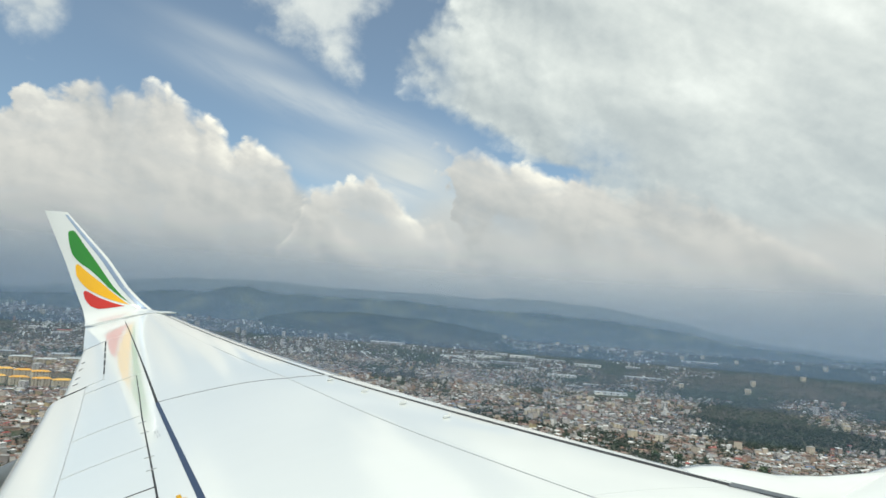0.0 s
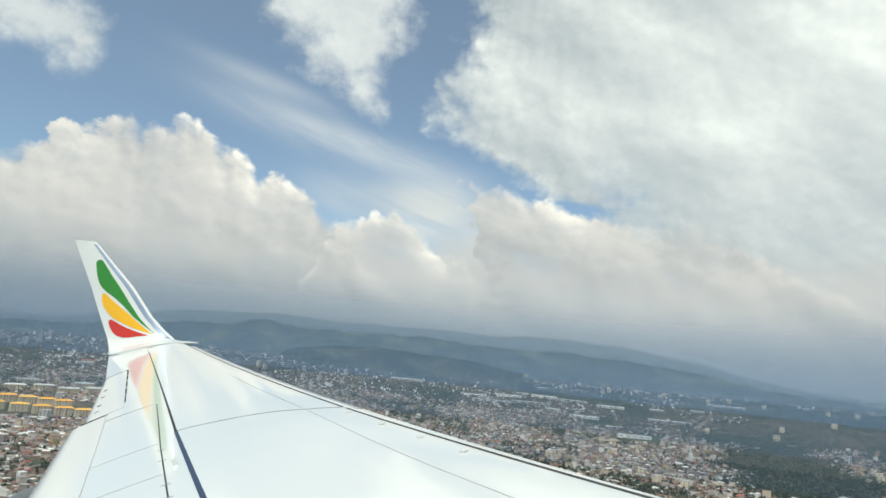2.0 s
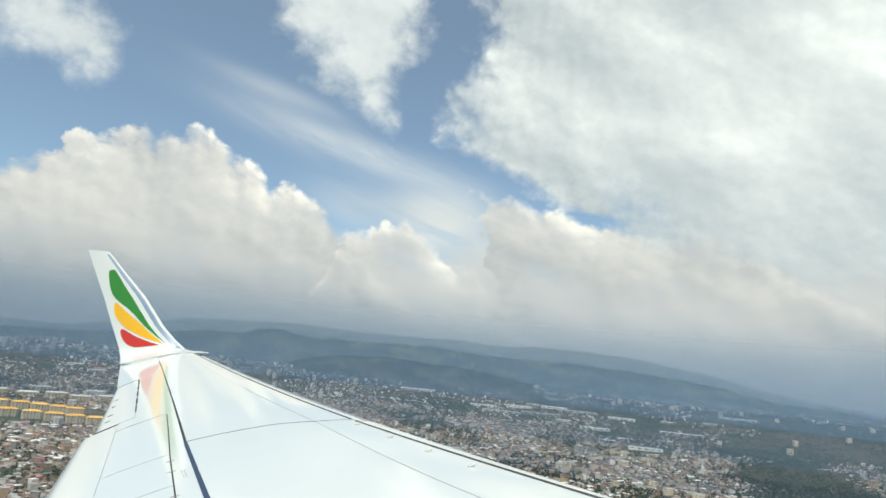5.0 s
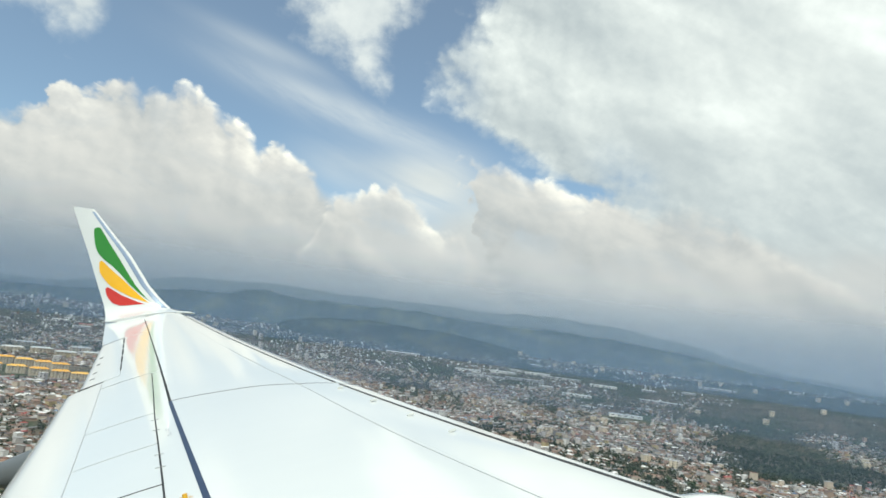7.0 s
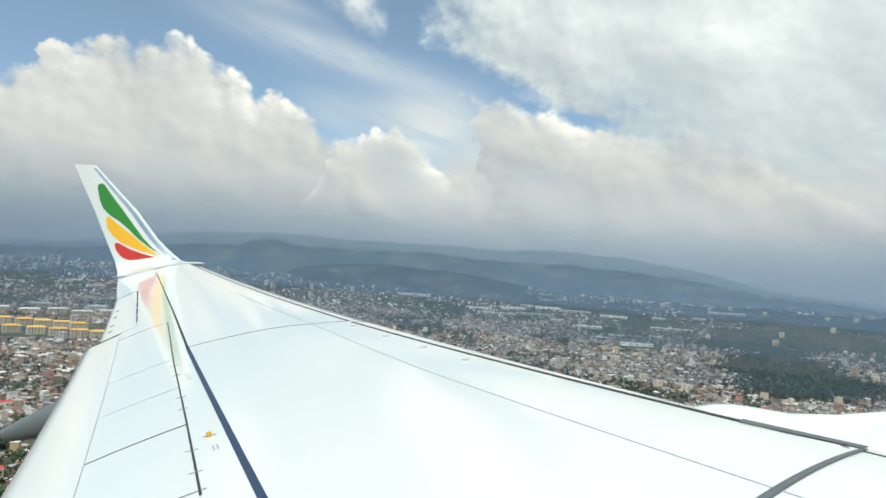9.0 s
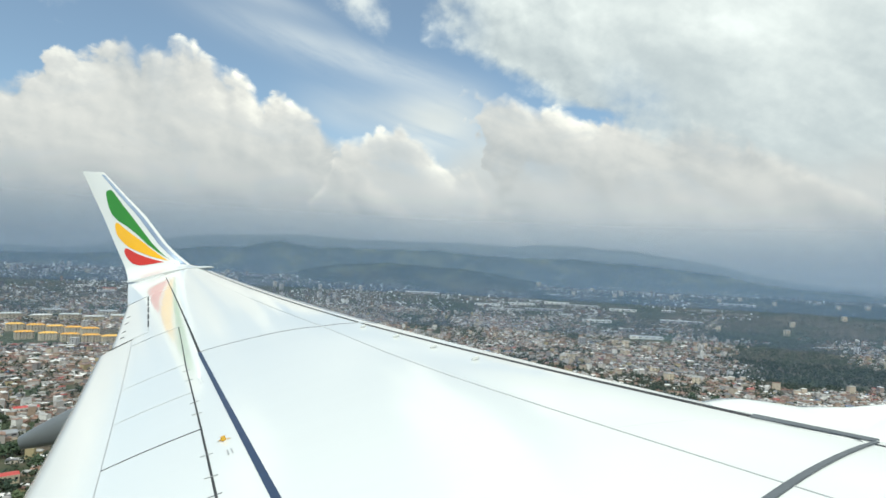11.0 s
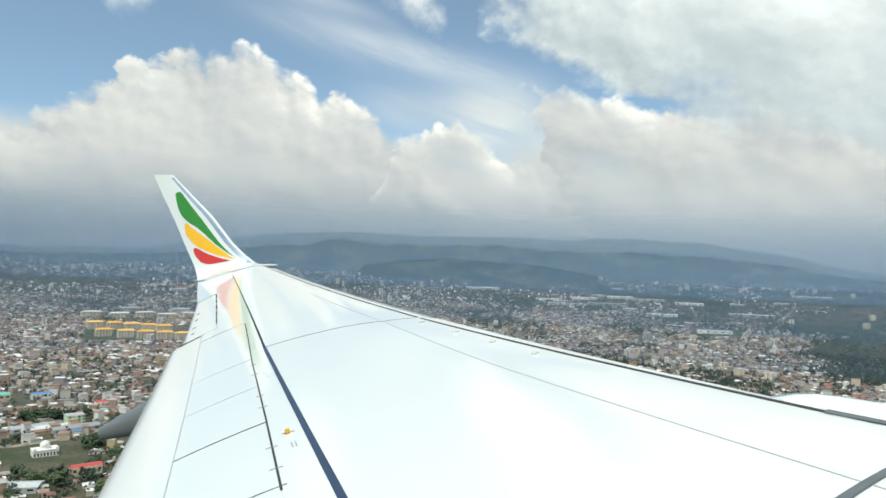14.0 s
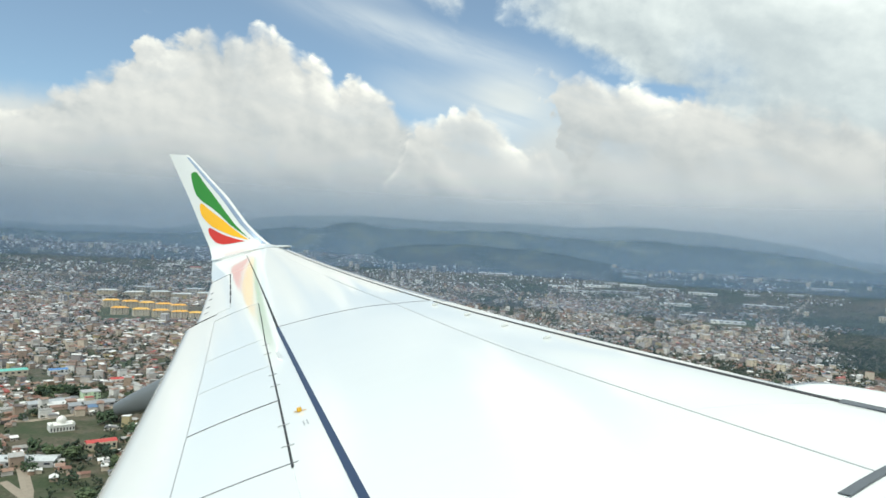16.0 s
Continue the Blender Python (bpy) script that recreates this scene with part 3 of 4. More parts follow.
def build_skins():
    skin("wing_skin", (0.020, 0.036), 0.20, ROOT, 3.44, WHITE, airliner, gap=0.001, ny=10)
    skin("wing_skin", (0.036, 0.068), 0.20, 3.44, 7.72, WHITE, airliner, gap=0.001, ny=16)
    skin("wing_skin", 0.20, (seam(ROOT), seam(7.72)), ROOT, 7.72, WHITE, airliner, gap=0.001, ns=14, ny=24)
    skin("wing_skin", (0.068, 0.078), 0.20, 7.72, 15.1, WHITE, airliner, gap=0.001, ny=24)
    skin("wing_skin", 0.20, (seam(7.72), seam(15.1)), 7.72, 15.1, WHITE, airliner, gap=0.001, ns=14, ny=24)
    skin("rear_spar_skin", seam, hinge, ROOT, 9.76, WHITE, airliner, gap=0.001, ns=4, ny=24)
    skin("rear_spar_skin", (seam(9.76), seam(10.22)), 0.870, 9.77, 10.22, WHITE, airliner, gap=0.001, ns=8, ny=4)
    skin("rear_spar_skin", (seam(10.22), seam(13.37)), 0.780, 10.22, 13.37, WHITE, airliner, gap=0.001, ns=6, ny=14)
    # joints in the skin
    strip("skin_joint", [(float(np.interp(y, (0.7, 3.0, 5.0, 6.0, 7.6), (0.20, 0.205, 0.212, 0.208, 0.192))), y) for y in steps(ROOT, 7.7, 28)], 0.0045, FAINT, airliner, "thin grey joint between skin panels", lift=0.003)
    strip("skin_joint", line(0.192, 7.75, 0.20, 10.4, 8), 0.005, FAINT, airliner, "thin grey joint between skin panels", lift=0.003)
    strip("skin_joint", line(0.588, 7.93, 0.192, 7.60, 10), 0.016, STENCIL, airliner, "thin grey joint across the wing", lift=0.003)
    strip("skin_joint", line(0.192, 7.60, 0.076, 7.66, 4), 0.014, STENCIL, airliner, "thin grey joint across the wing", lift=0.003)
    strip("skin_joint", line(0.12, 11.6, 0.06, 11.3, 4), 0.012, FAINT, airliner, "faint joint near the leading edge", lift=0.003)
    # navy seal along the rear spar, wide inboard
    strip("spar_seal", line(0.598, ROOT, 0.592, 7.9, 16), (0.056, 0.040), SEAL, airliner, "navy rubber seal along the rear spar")
    strip("spar_seal", [(seam(y), y) for y in steps(7.9, 14.75, 16)], (0.030, 0.012), GAP, airliner, "thin dark seal along the rear spar")
    # spoilers
    for y0, y1 in ((ROOT, 2.2), (2.2, 4.07), (4.07, 5.35), (5.35, 6.45), (6.45, 7.6), (7.6, 9.75)):
        skin("spoiler", hinge, 0.869, y0, y1, WHITE, airliner, "white spoiler panel", gap=0.0015, ns=6, ny=8)
    strip("hinge_gap", [(hinge(y), y) for y in steps(4.0, 9.72, 24)], (0.017, 0.011), GAP, airliner, "dark spoiler hinge gap", lift=0.003)
    strip("spoiler_gap", line(0.657, 5.35, 0.868, 5.38, 5), (0.020, 0.016), GAP, airliner, "dark gap between spoilers", lift=0.003)
    strip("spoiler_gap", line(0.657, 4.07, 0.868, 4.10, 5), 0.012, STENCIL, airliner, "dark gap between spoilers", lift=0.003)
    for y in (6.45, 7.6, 9.75):
        strip("spoiler_gap", line(hinge(y), y, 0.868, y + 0.03, 5), (0.010, 0.004), FAINT, airliner, "thin grey gap between spoilers", lift=0.003)
    for y in (4.35, 4.75, 5.75, 6.1, 6.9, 7.3):
        strip("hinge_fitting", line(hinge(y) - 0.010, y, hinge(y) + 0.012, y + 0.02, 2), 0.005, FAINT, airliner, "grey spoiler hinge fitting", lift=0.006)
    # flaps, let down behind the spoilers
    drop = lambda f, y: 0.55 * max(0.0, f - 0.62) ** 2 * chord(y)
    skin("flap", 0.8705, 1.13, ROOT, 10.18, WHITE, airliner, "white trailing-edge flap let down", gap=0.001, ns=16, ny=26, bend=drop, thick=0.06)
    strip("flap_joint", line(0.870, 1.3, 0.870, 10.15, 20), 0.008, FAINT, airliner, "thin grey joint before the flap", lift=0.003)
    strip("flap_gap", line(0.865, 10.2, 1.0, 10.24, 4), (0.03, 0.05), GAP, airliner, "dark gap beside the aileron", lift=0.004)
    # aileron
    skin("aileron", 0.7815, 0.99, 10.25, 13.36, WHITE, airliner, "white aileron", gap=0.002, ns=8, ny=10)
    for y0, y1 in ((10.6, 11.1), (11.2, 11.65), (11.8, 12.25), (12.4, 12.75), (12.85, 13.3)):
        strip("aileron_hinge_gap", line(0.781, y0, 0.781, y1, 4), 0.020 if y0 < 11 else 0.026, GAP, airliner, "dark aileron hinge gap", lift=0.004)
    strip("aileron_gap", line(0.78, 13.37, 0.99, 13.37, 4), 0.016, STENCIL, airliner, "grey gap outboard of the aileron", lift=0.004)
    skin("tip_skin", (seam(13.38), seam(15.38)), (0.99, 1.06), 13.38, 15.38, WHITE, airliner, gap=0.001, ns=10, ny=10, bend=lambda f, y: -0.12 * f * f * max(0.0, (y - 13.4) / 2))
    for y in (10.7, 11.1, 11.7, 12.2):
        strip("aileron_bracket", line(0.93, y, 0.955, y, 2), 0.03, STENCIL, airliner, "small grey bracket on the aileron", lift=0.006)


# ---- winglet ----
# y, then x and z of the leading and of the trailing edge, from the wing tip upwards
STATIONS = [(15.22, -4.47, 0.84, -6.16, 0.98), (15.40, -4.57, 0.90, -6.20, 1.05), (15.55, -4.68, 0.94, -6.25, 1.14), (15.7, -4.88, 1.03, -6.31, 1.36),
            (15.78, -5.10, 1.30, -6.38, 1.62), (15.85, -5.32, 1.64, -6.45, 1.91), (16.0, -5.67, 2.40, -6.60, 2.61), (16.125, -6.05, 3.03, -6.75, 3.195), (16.25, -6.43, 3.67, -6.90, 3.82)]
FACE = [0.0, 0.0, 0.12, 0.25, 0.375, 0.5, 0.75, 0.875, 1.0]


def winglet_frame(v):
    cols = list(zip(*STATIONS[1:]))
    return [float(np.interp(v, FACE[1:], c)) for c in cols]


def winglet_point(u, v, off=0.0):
    """A point on the winglet's inner face: share u of the chord, share v of the height."""
    y, xl, zl, xt, zt = winglet_frame(v)
    c = math.hypot(xt - xl, zt - zl)
    return Vector((xl + u * (xt - xl), y - 0.13 * c * math.sqrt(max(u, 0)) * (1 - u) - off, zl + u * (zt - zl)))


def build_winglet():
    bm = bmesh.new()
    us = [0, 0.015, 0.05, 0.12, 0.25, 0.4, 0.6, 0.8, 1.0]
    rows = []
    for k, (y, xl, zl, xt, zt) in enumerate(STATIONS):
        c = math.hypot(xt - xl, zt - zl)
        bend = min(1.0, k / 4)  # from flat wing to upright blade
        n = Vector((0, -bend, 1.15 - bend)).normalized()
        mid = lambda u: Vector((xl + u * (xt - xl), y, zl + u * (zt - zl)))
        inner = [mid(u) + n * (0.13 * c * math.sqrt(u) * (1 - u)) for u in us]
        outer = [mid(u) - n * (0.10 * c * math.sqrt(u) * (1 - u)) for u in us[-2:0:-1]]
        rows.append(inner + outer)
    vs = grid(bm, rows, wrap=True)
    bm.faces.new(vs[-1])
    bm.faces.new(vs[0])
    w = part("winglet", bm, WHITE, airliner, "white upswept winglet with green, yellow and red petals", smooth=True)

    def petal(name, outline, mat, label):
        """A painted petal between its hind and its fore edge, from the tip down to the point."""
        hind, fore = outline
        b = bmesh.new()
        rows = []
        n = 14
        for i in range(n + 1):
            f = i / n
            a = [float(np.interp(f, np.linspace(0, 1, len(hind)), [q[k] for q in hind])) for k in (0, 1)]
            c = [float(np.interp(f, np.linspace(0, 1, len(fore)), [q[k] for q in fore])) for k in (0, 1)]
            rows.append([winglet_point(a[0] + (c[0] - a[0]) * j / 5, a[1] + (c[1] - a[1]) * j / 5, 0.008) for j in range(6)])
        grid(b, rows)
        ext = bmesh.ops.extrude_face_region(b, geom=b.faces[:])
        for v in ext["geom"]:
            if isinstance(v, bmesh.types.BMVert):
                v.co.y += 0.005
        part(name, b, mat, w, label, smooth=True)

    petal("petal", ([(0.33, 0.9), (0.50, 0.895), (0.62, 0.862), (0.74, 0.80), (0.755, 0.765), (0.70, 0.72), (0.49, 0.638), (0.34, 0.48), (0.21, 0.331)],
                    [(0.33, 0.9), (0.29, 0.898), (0.285, 0.885), (0.295, 0.85), (0.31, 0.82), (0.31, 0.75), (0.29, 0.65), (0.25, 0.48), (0.22, 0.331)]), GREEN, "green painted petal")
    petal("petal", ([(0.74, 0.70), (0.80, 0.69), (0.85, 0.638), (0.875, 0.59), (0.83, 0.538), (0.76, 0.48), (0.66, 0.438), (0.46, 0.37), (0.25, 0.315)],
                    [(0.74, 0.70), (0.70, 0.69), (0.65, 0.655), (0.57, 0.61), (0.49, 0.565), (0.41, 0.519), (0.35, 0.45), (0.29, 0.38), (0.25, 0.315)]), YELLOW, "yellow painted petal")
    petal("petal", ([(0.82, 0.465), (0.87, 0.45), (0.895, 0.40), (0.885, 0.34), (0.85, 0.294), (0.77, 0.265), (0.64, 0.27), (0.50, 0.285), (0.33, 0.30)],
                    [(0.82, 0.465), (0.79, 0.46), (0.74, 0.44), (0.69, 0.415), (0.63, 0.39), (0.56, 0.37), (0.49, 0.345), (0.42, 0.325), (0.33, 0.30)]), RED, "red painted petal")
    b = bmesh.new()
    rows = []
    for v in steps(0.13, 0.985, 16):
        y, xl, zl, xt, zt = winglet_frame(v)
        a, c = 0.035 + 0.04 * v, 0.10 + 0.10 * v
        rows.append([winglet_point(a + (c - a) * j / 3, v, 0.006) for j in range(4)])
    grid(b, rows)
    part("leading_edge_strip", b, STRIPE, w, "blue-grey bare metal strip", smooth=True)
    # tip lamp and static dischargers at the trailing edge of the tip
    b = bmesh.new()
    rows = []
    for i in range(7):
        f = i / 6
        rad = 0.028 * math.sqrt(max(0.0, 1 - (2 * f - 1) ** 2)) + 0.002
        rows.append([(-4.15 - 0.5 * f, 14.85 + 0.25 * f + rad * math.cos(a), 0.80 + 0.12 * f + rad * math.sin(a)) for a in [k * math.pi / 4 for k in range(8)]])
    grid(b, rows, wrap=True)
    part("tip_lamp_fairing", b, WHITE, w, "small white lamp fairing", smooth=True)
    for y in (14.3, 14.8, 15.2):
        p = upper(0.985, y)
        b = bmesh.new()
        bmesh.ops.create_cone(b, cap_ends=True, segments=6, radius1=0.012, radius2=0.005, depth=0.22,
                              matrix=Matrix.Translation(p + Vector((-0.1, 0, 0.03))) @ Matrix.Rotation(radians(-90), 4, "Y"))
        part("static_discharger", b, GAP, airliner, "thin dark static discharger rod")


def build_engine():
    """The nacelle in front of the wing, its pylon and the joints in its cowling."""
    cy, cz = 3.60, -2.57
    prof = [(1.2, 0.62), (1.45, 0.90), (1.75, 0.985), (2.2, 1.015), (2.9, 1.03), (3.5, 1.0), (4.1, 0.95), (4.4, 0.88), (4.46, 0.82), (4.35, 0.77), (3.2, 0.74)]
    bm = bmesh.new()
    grid(bm, [[(x, cy + r * math.cos(a), cz + r * math.sin(a)) for a in [2 * math.pi * k / 56 for k in range(56)]] for x, r in prof], wrap=True)
    eng = part("engine_nacelle", bm, WHITE, airliner, "white rounded engine cowling", smooth=True)
    bm = bmesh.new()
    rows = []
    for x, w, top in ((1.30, 0.20, -1.36), (1.42, 0.24, -1.245), (1.52, 0.25, -1.256), (1.62, 0.25, -1.278), (1.74, 0.24, -1.325), (1.93, 0.22, -1.41), (2.2, 0.16, -1.485), (2.6, 0.05, -1.56)):
        rows.append([(x, 3.75 + w * 1.5, top - 0.4), (x, 3.75 + w, top - 0.09), (x, 3.75 + w * 0.5, top - 0.015), (x, 3.75, top), (x, 3.75 - w * 0.5, top - 0.02), (x, 3.75 - w, top - 0.1),
                     (x, 3.75 - w * 1.5, top - 0.4)])
    grid(bm, rows)
    part("pylon_fairing", bm, WHITE, airliner, "white rounded pylon fairing", smooth=True)
    for x, r in ((2.05, 1.006), (3.3, 1.011)):
        bm = bmesh.new()
        grid(bm, [[(x + d, cy + (r + 0.006) * math.cos(a), cz + (r + 0.006) * math.sin(a)) for a in [math.pi * k / 30 for k in range(31)]] for d in (0, 0.008)])
        part("cowling_joint", bm, STENCIL, eng, "thin grey joint in the cowling")


def build_flap_fairings():
    """Canoes under the flaps that stick out behind the trailing edge."""
    for y, x0, x1, z in ((8.6, -3.6, -5.2, -0.64), (4.1, -1.2, -3.2, -1.45)):
        bm = bmesh.new()
        rows = []
        for i in range(15):
            f = i / 14
            w = 0.015 + 0.13 * math.sin(math.pi * (0.1 + 0.76 * f)) ** 0.7
            top, low = z - 0.29 * f ** 1.5, z - 0.58 + 0.12 * f ** 2
            x = x0 + (x1 - x0) * f
            rows.append([(x, y + w * math.cos(a), (top + low) / 2 + (top - low) / 2 * math.copysign(abs(math.sin(a)) ** 0.7, math.sin(a))) for a in [2 * math.pi * k / 16 for k in range(16)]])
        vs = grid(bm, rows, wrap=True)
        bm.faces.new(vs[0])
        bm.faces.new(vs[-1])
        part("flap_track_fairing", bm, SHADED_GREY, airliner, "canoe-shaped flap track fairing, coloured dark grey for its shade", smooth=True)


def build_markings():
    # small white vortex vanes behind the slats
    for s, y in ((0.10, 7.3), (0.10, 6.6), (0.10, 5.95), (0.10, 5.35)):
        p = upper(s, y)
        bm = bmesh.new()
        bmesh.ops.create_cube(bm, size=1.0, matrix=Matrix.Translation(p + Vector((0, 0, 0.012))) @ Matrix.Rotation(0.5, 4, "Z") @ Matrix.Diagonal((0.075, 0.02, 0.022, 1)))
        bmesh.ops.bevel(bm, geom=bm.edges[:], offset=0.006, segments=2, affect="EDGES")
        part("vortex_vane", bm, WHITE, airliner, "small white vortex vane", smooth=True)
    # yellow half-ring by the rope hook
    c = upper(0.628, 4.92, 0.006)
    bm = bmesh.new()
    grid(bm, [[c + Vector((r * math.cos(a) * 0.9, r * math.sin(a), 0)) for a in [math.pi * k / 12 - 0.2 for k in range(13)]] for r in (0.028, 0.06)])
    part("hook_marking", bm, GOLD, airliner, "yellow half-ring round a rope hook")
    bm = bmesh.new()
    bmesh.ops.create_cone(bm, cap_ends=True, segments=10, radius1=0.02, radius2=0.016, depth=0.03, matrix=Matrix.Translation(c + Vector((0, 0, 0.012))))
    part("rope_hook", bm, GOLD, airliner, "yellow rope hook")
    # stencilled notes that cannot be read: plain bars
    for s, y in ((0.622, 4.62), (0.62, 6.6), (0.622, 6.75), (0.625, 8.1), (0.63, 9.0)):
        for k in range(2):
            strip("stencil_note", line(s + 0.007 * k, y, s + 0.007 * k, y + 0.09, 2), 0.010, FAINT, airliner, "small grey stencilled bar", lift=0.004, thick=0.002)


build_wing_core()
build_leading_edge()
build_skins()
build_winglet()
build_engine()
build_flap_fairings()
build_markings()


# ---- the town ----
def spot(az, r):
    x, y = r * math.sin(radians(az)), r * math.cos(radians(az))
    return x, y, land(x, y)


def tri_mesh(name, verts, tris, mat):
    """A mesh from arrays of points and triangles."""
    me = bpy.data.meshes.new(name)
    n = len(tris)
    me.vertices.add(len(verts))
    me.vertices.foreach_set("co", np.asarray(verts, np.float32).ravel())
    me.loops.add(3 * n)
    me.loops.foreach_set("vertex_index", np.asarray(tris, np.int32).ravel())
    me.polygons.add(n)
    me.polygons.foreach_set("loop_start", np.arange(0, 3 * n, 3, dtype=np.int32))
    me.polygons.foreach_set("use_smooth", np.zeros(n, dtype=bool))
    me.update(calc_edges=True)
    me.materials.append(mat)
    return me


def stuff(name, label, category, shapes, places, mat):
    """One mesh of many loose pieces: places are rows of shape number, x, y, z, turn, and three sizes."""
    vs, fs, base = [], [], 0
    places = np.asarray(places, float)
    for k, (v, f) in enumerate(shapes):
        p = places[places[:, 0] == k]
        if not len(p):
            continue
        c, s = np.cos(p[:, 4])[:, None], np.sin(p[:, 4])[:, None]
        q = v[None] * p[:, None, 5:8]
        w = np.stack([p[:, 1:2] + q[..., 0] * c - q[..., 1] * s, p[:, 2:3] + q[..., 0] * s + q[..., 1] * c, p[:, 3:4] + q[..., 2]], -1)
        vs.append(w.reshape(-1, 3))
        fs.append((f[None] + (base + np.arange(len(p)) * len(v))[:, None, None]).reshape(-1, 3))
        base += w.shape[0] * w.shape[1]
    return tagged(new(name, tri_mesh(name, np.concatenate(vs), np.concatenate(fs), mat)), label, category, kind="stuff")


def tris_of(faces):
    return np.array([(f[0], f[i], f[i + 1]) for f in faces for i in range(1, len(f) - 1)])


BOX = (np.array([(x, y, z) for z in (-0.25, 1) for x, y in ((-0.5, -0.5), (0.5, -0.5), (0.5, 0.5), (-0.5, 0.5))], float),
       tris_of([(0, 1, 5, 4), (1, 2, 6, 5), (2, 3, 7, 6), (3, 0, 4, 7), (4, 5, 6, 7)]))
GABLE = (np.array([(-0.55, -0.56, -0.05), (0.55, -0.56, -0.05), (0.55, 0.56, -0.05), (-0.55, 0.56, -0.05), (-0.55, 0, 1), (0.55, 0, 1)], float),
         tris_of([(0, 1, 5, 4), (2, 3, 4, 5), (1, 2, 5), (3, 0, 4), (3, 2, 1, 0)]))
LEAN = (np.array([(-0.55, -0.55, -0.05), (0.55, -0.55, -0.05), (0.55, 0.55, -0.05), (-0.55, 0.55, -0.05), (-0.55, 0.55, 0.7), (0.55, 0.55, 0.7)], float),
        tris_of([(0, 1, 5, 4), (2, 3, 4, 5), (1, 2, 5), (3, 0, 4), (3, 2, 1, 0)]))
HIP = (np.array([(-0.55, -0.56, -0.05), (0.55, -0.56, -0.05), (0.55, 0.56, -0.05), (-0.55, 0.56, -0.05), (-0.2, 0, 1), (0.2, 0, 1)], float),
       tris_of([(0, 1, 5, 4), (2, 3, 4, 5), (1, 2, 5), (3, 0, 4), (3, 2, 1, 0)]))
FLAT = (np.array([(x, y, z) for z in (0, 0.25) for x, y in ((-0.52, -0.52), (0.52, -0.52), (0.52, 0.52), (-0.52, 0.52))], float),
        tris_of([(0, 1, 5, 4), (1, 2, 6, 5), (2, 3, 7, 6), (3, 0, 4, 7), (4, 5, 6, 7)]))


def crown_shape(seed, clumps, wide=0.5, low=0.25, under=True):
    """A crown of many small ragged clumps, unit height."""
    R = random.Random(seed)
    vs, fs = [], []
    for _ in range(clumps):
        a, q, h = R.uniform(0, 6.28), wide * math.sqrt(R.random()), R.random()
        q *= 0.55 + 0.6 * math.sin(math.pi * (0.15 + 0.8 * h))
        cx, cy, cz = q * math.cos(a), q * math.sin(a), low + (0.92 - low) * h
        s = R.uniform(0.10, 0.2)
        n = len(vs)
        for d in ((1, 0, 0), (-1, 0, 0), (0, 1, 0), (0, -1, 0), (0, 0, 0.8), (0, 0, -0.8)):
            k = s * R.uniform(0.6, 1.3)
            vs.append((cx + d[0] * k + R.uniform(-0.3, 0.3) * s, cy + d[1] * k + R.uniform(-0.3, 0.3) * s, cz + d[2] * k))
        fs += [(n + i, n + j, n + 4) for i, j in ((0, 2), (2, 1), (1, 3), (3, 0))]
        if under:
            fs += [(n + j, n + i, n + 5) for i, j in ((0, 2), (2, 1), (1, 3), (3, 0))]
    return np.array(vs), np.array(fs)


CROWNS = [crown_shape(k, 9) for k in range(4)] + [crown_shape(10 + k, 9, 0.25, 0.12) for k in range(2)]
FAR_CROWNS = [crown_shape(20 + k, 3, 0.45, 0.25, False) for k in range(4)]
WEST, EAST = -46.0, 38.0


def lie(x, y, scale, seed):
    return noise.noise(Vector((x * scale, y * scale, seed)))


K = EYE / 140.0


def kept_clear(az, r):
    """Ground taken by the landmarks."""
    r /= K
    return ((-35.0 < az < -27.2 and 1195 < r < 1345) or (-40.0 < az < -34.5 and 500 < r < 575) or (-42.5 < az < -38.5 and 735 < r < 790)
            or (12.5 < az < 16.5 and 1440 < r < 1530) or (-41.5 < az < -37.8 and 395 < r < 450))


def woods(az, r, x, y):
    """How thickly trees stand: 0 to 1."""
    r /= K
    w = 0.30 + 0.55 * lie(x, y, 0.0045, 1.0) + 0.25 * lie(x, y, 0.016, 5.0)
    w += 0.9 * math.exp(-((az - 27) / 3.2) ** 2 - ((r - 1250) / 160) ** 2)
    # extra trees darken the mid-distance in place of a cloud's shadow
    w += 0.28 * math.exp(-((r - 1950) / 420) ** 2) * (1 if az < -12 else 0.8)
    w += 0.25 * math.exp(-((az - 24) / 9) ** 2 - ((r - 1750) / 330) ** 2)
    w += 0.5 * math.exp(-((az + 37.4) / 1.5) ** 2 - ((r - 660) / 16) ** 2)
    w += 0.20 * ease((az + 8) / 6) * (1 - ease((r - 2300) / 400))
    # trees added on the left to deepen that cloud-shadow band
    w += 0.22 * ease((r - 1480) / 80) * (1 - ease((r - 2150) / 200)) * (1 - ease((az + 14) / 4))
    w += 0.10 * ease((r - 1300) / 150) * (1 - ease((r - 2300) / 400)) * (1 if az > -6 else 0.8)
    w += 0.20 * ease((az - 19) / 4) * ease((r - 1000) / 100) * (1 - ease((r - 2300) / 300))
    w += 0.06 * ease((r - 700) / 200) * (1 - ease((r - 1250) / 300))
    if r < 900 and az < -18:
        w += 0.12
    return w


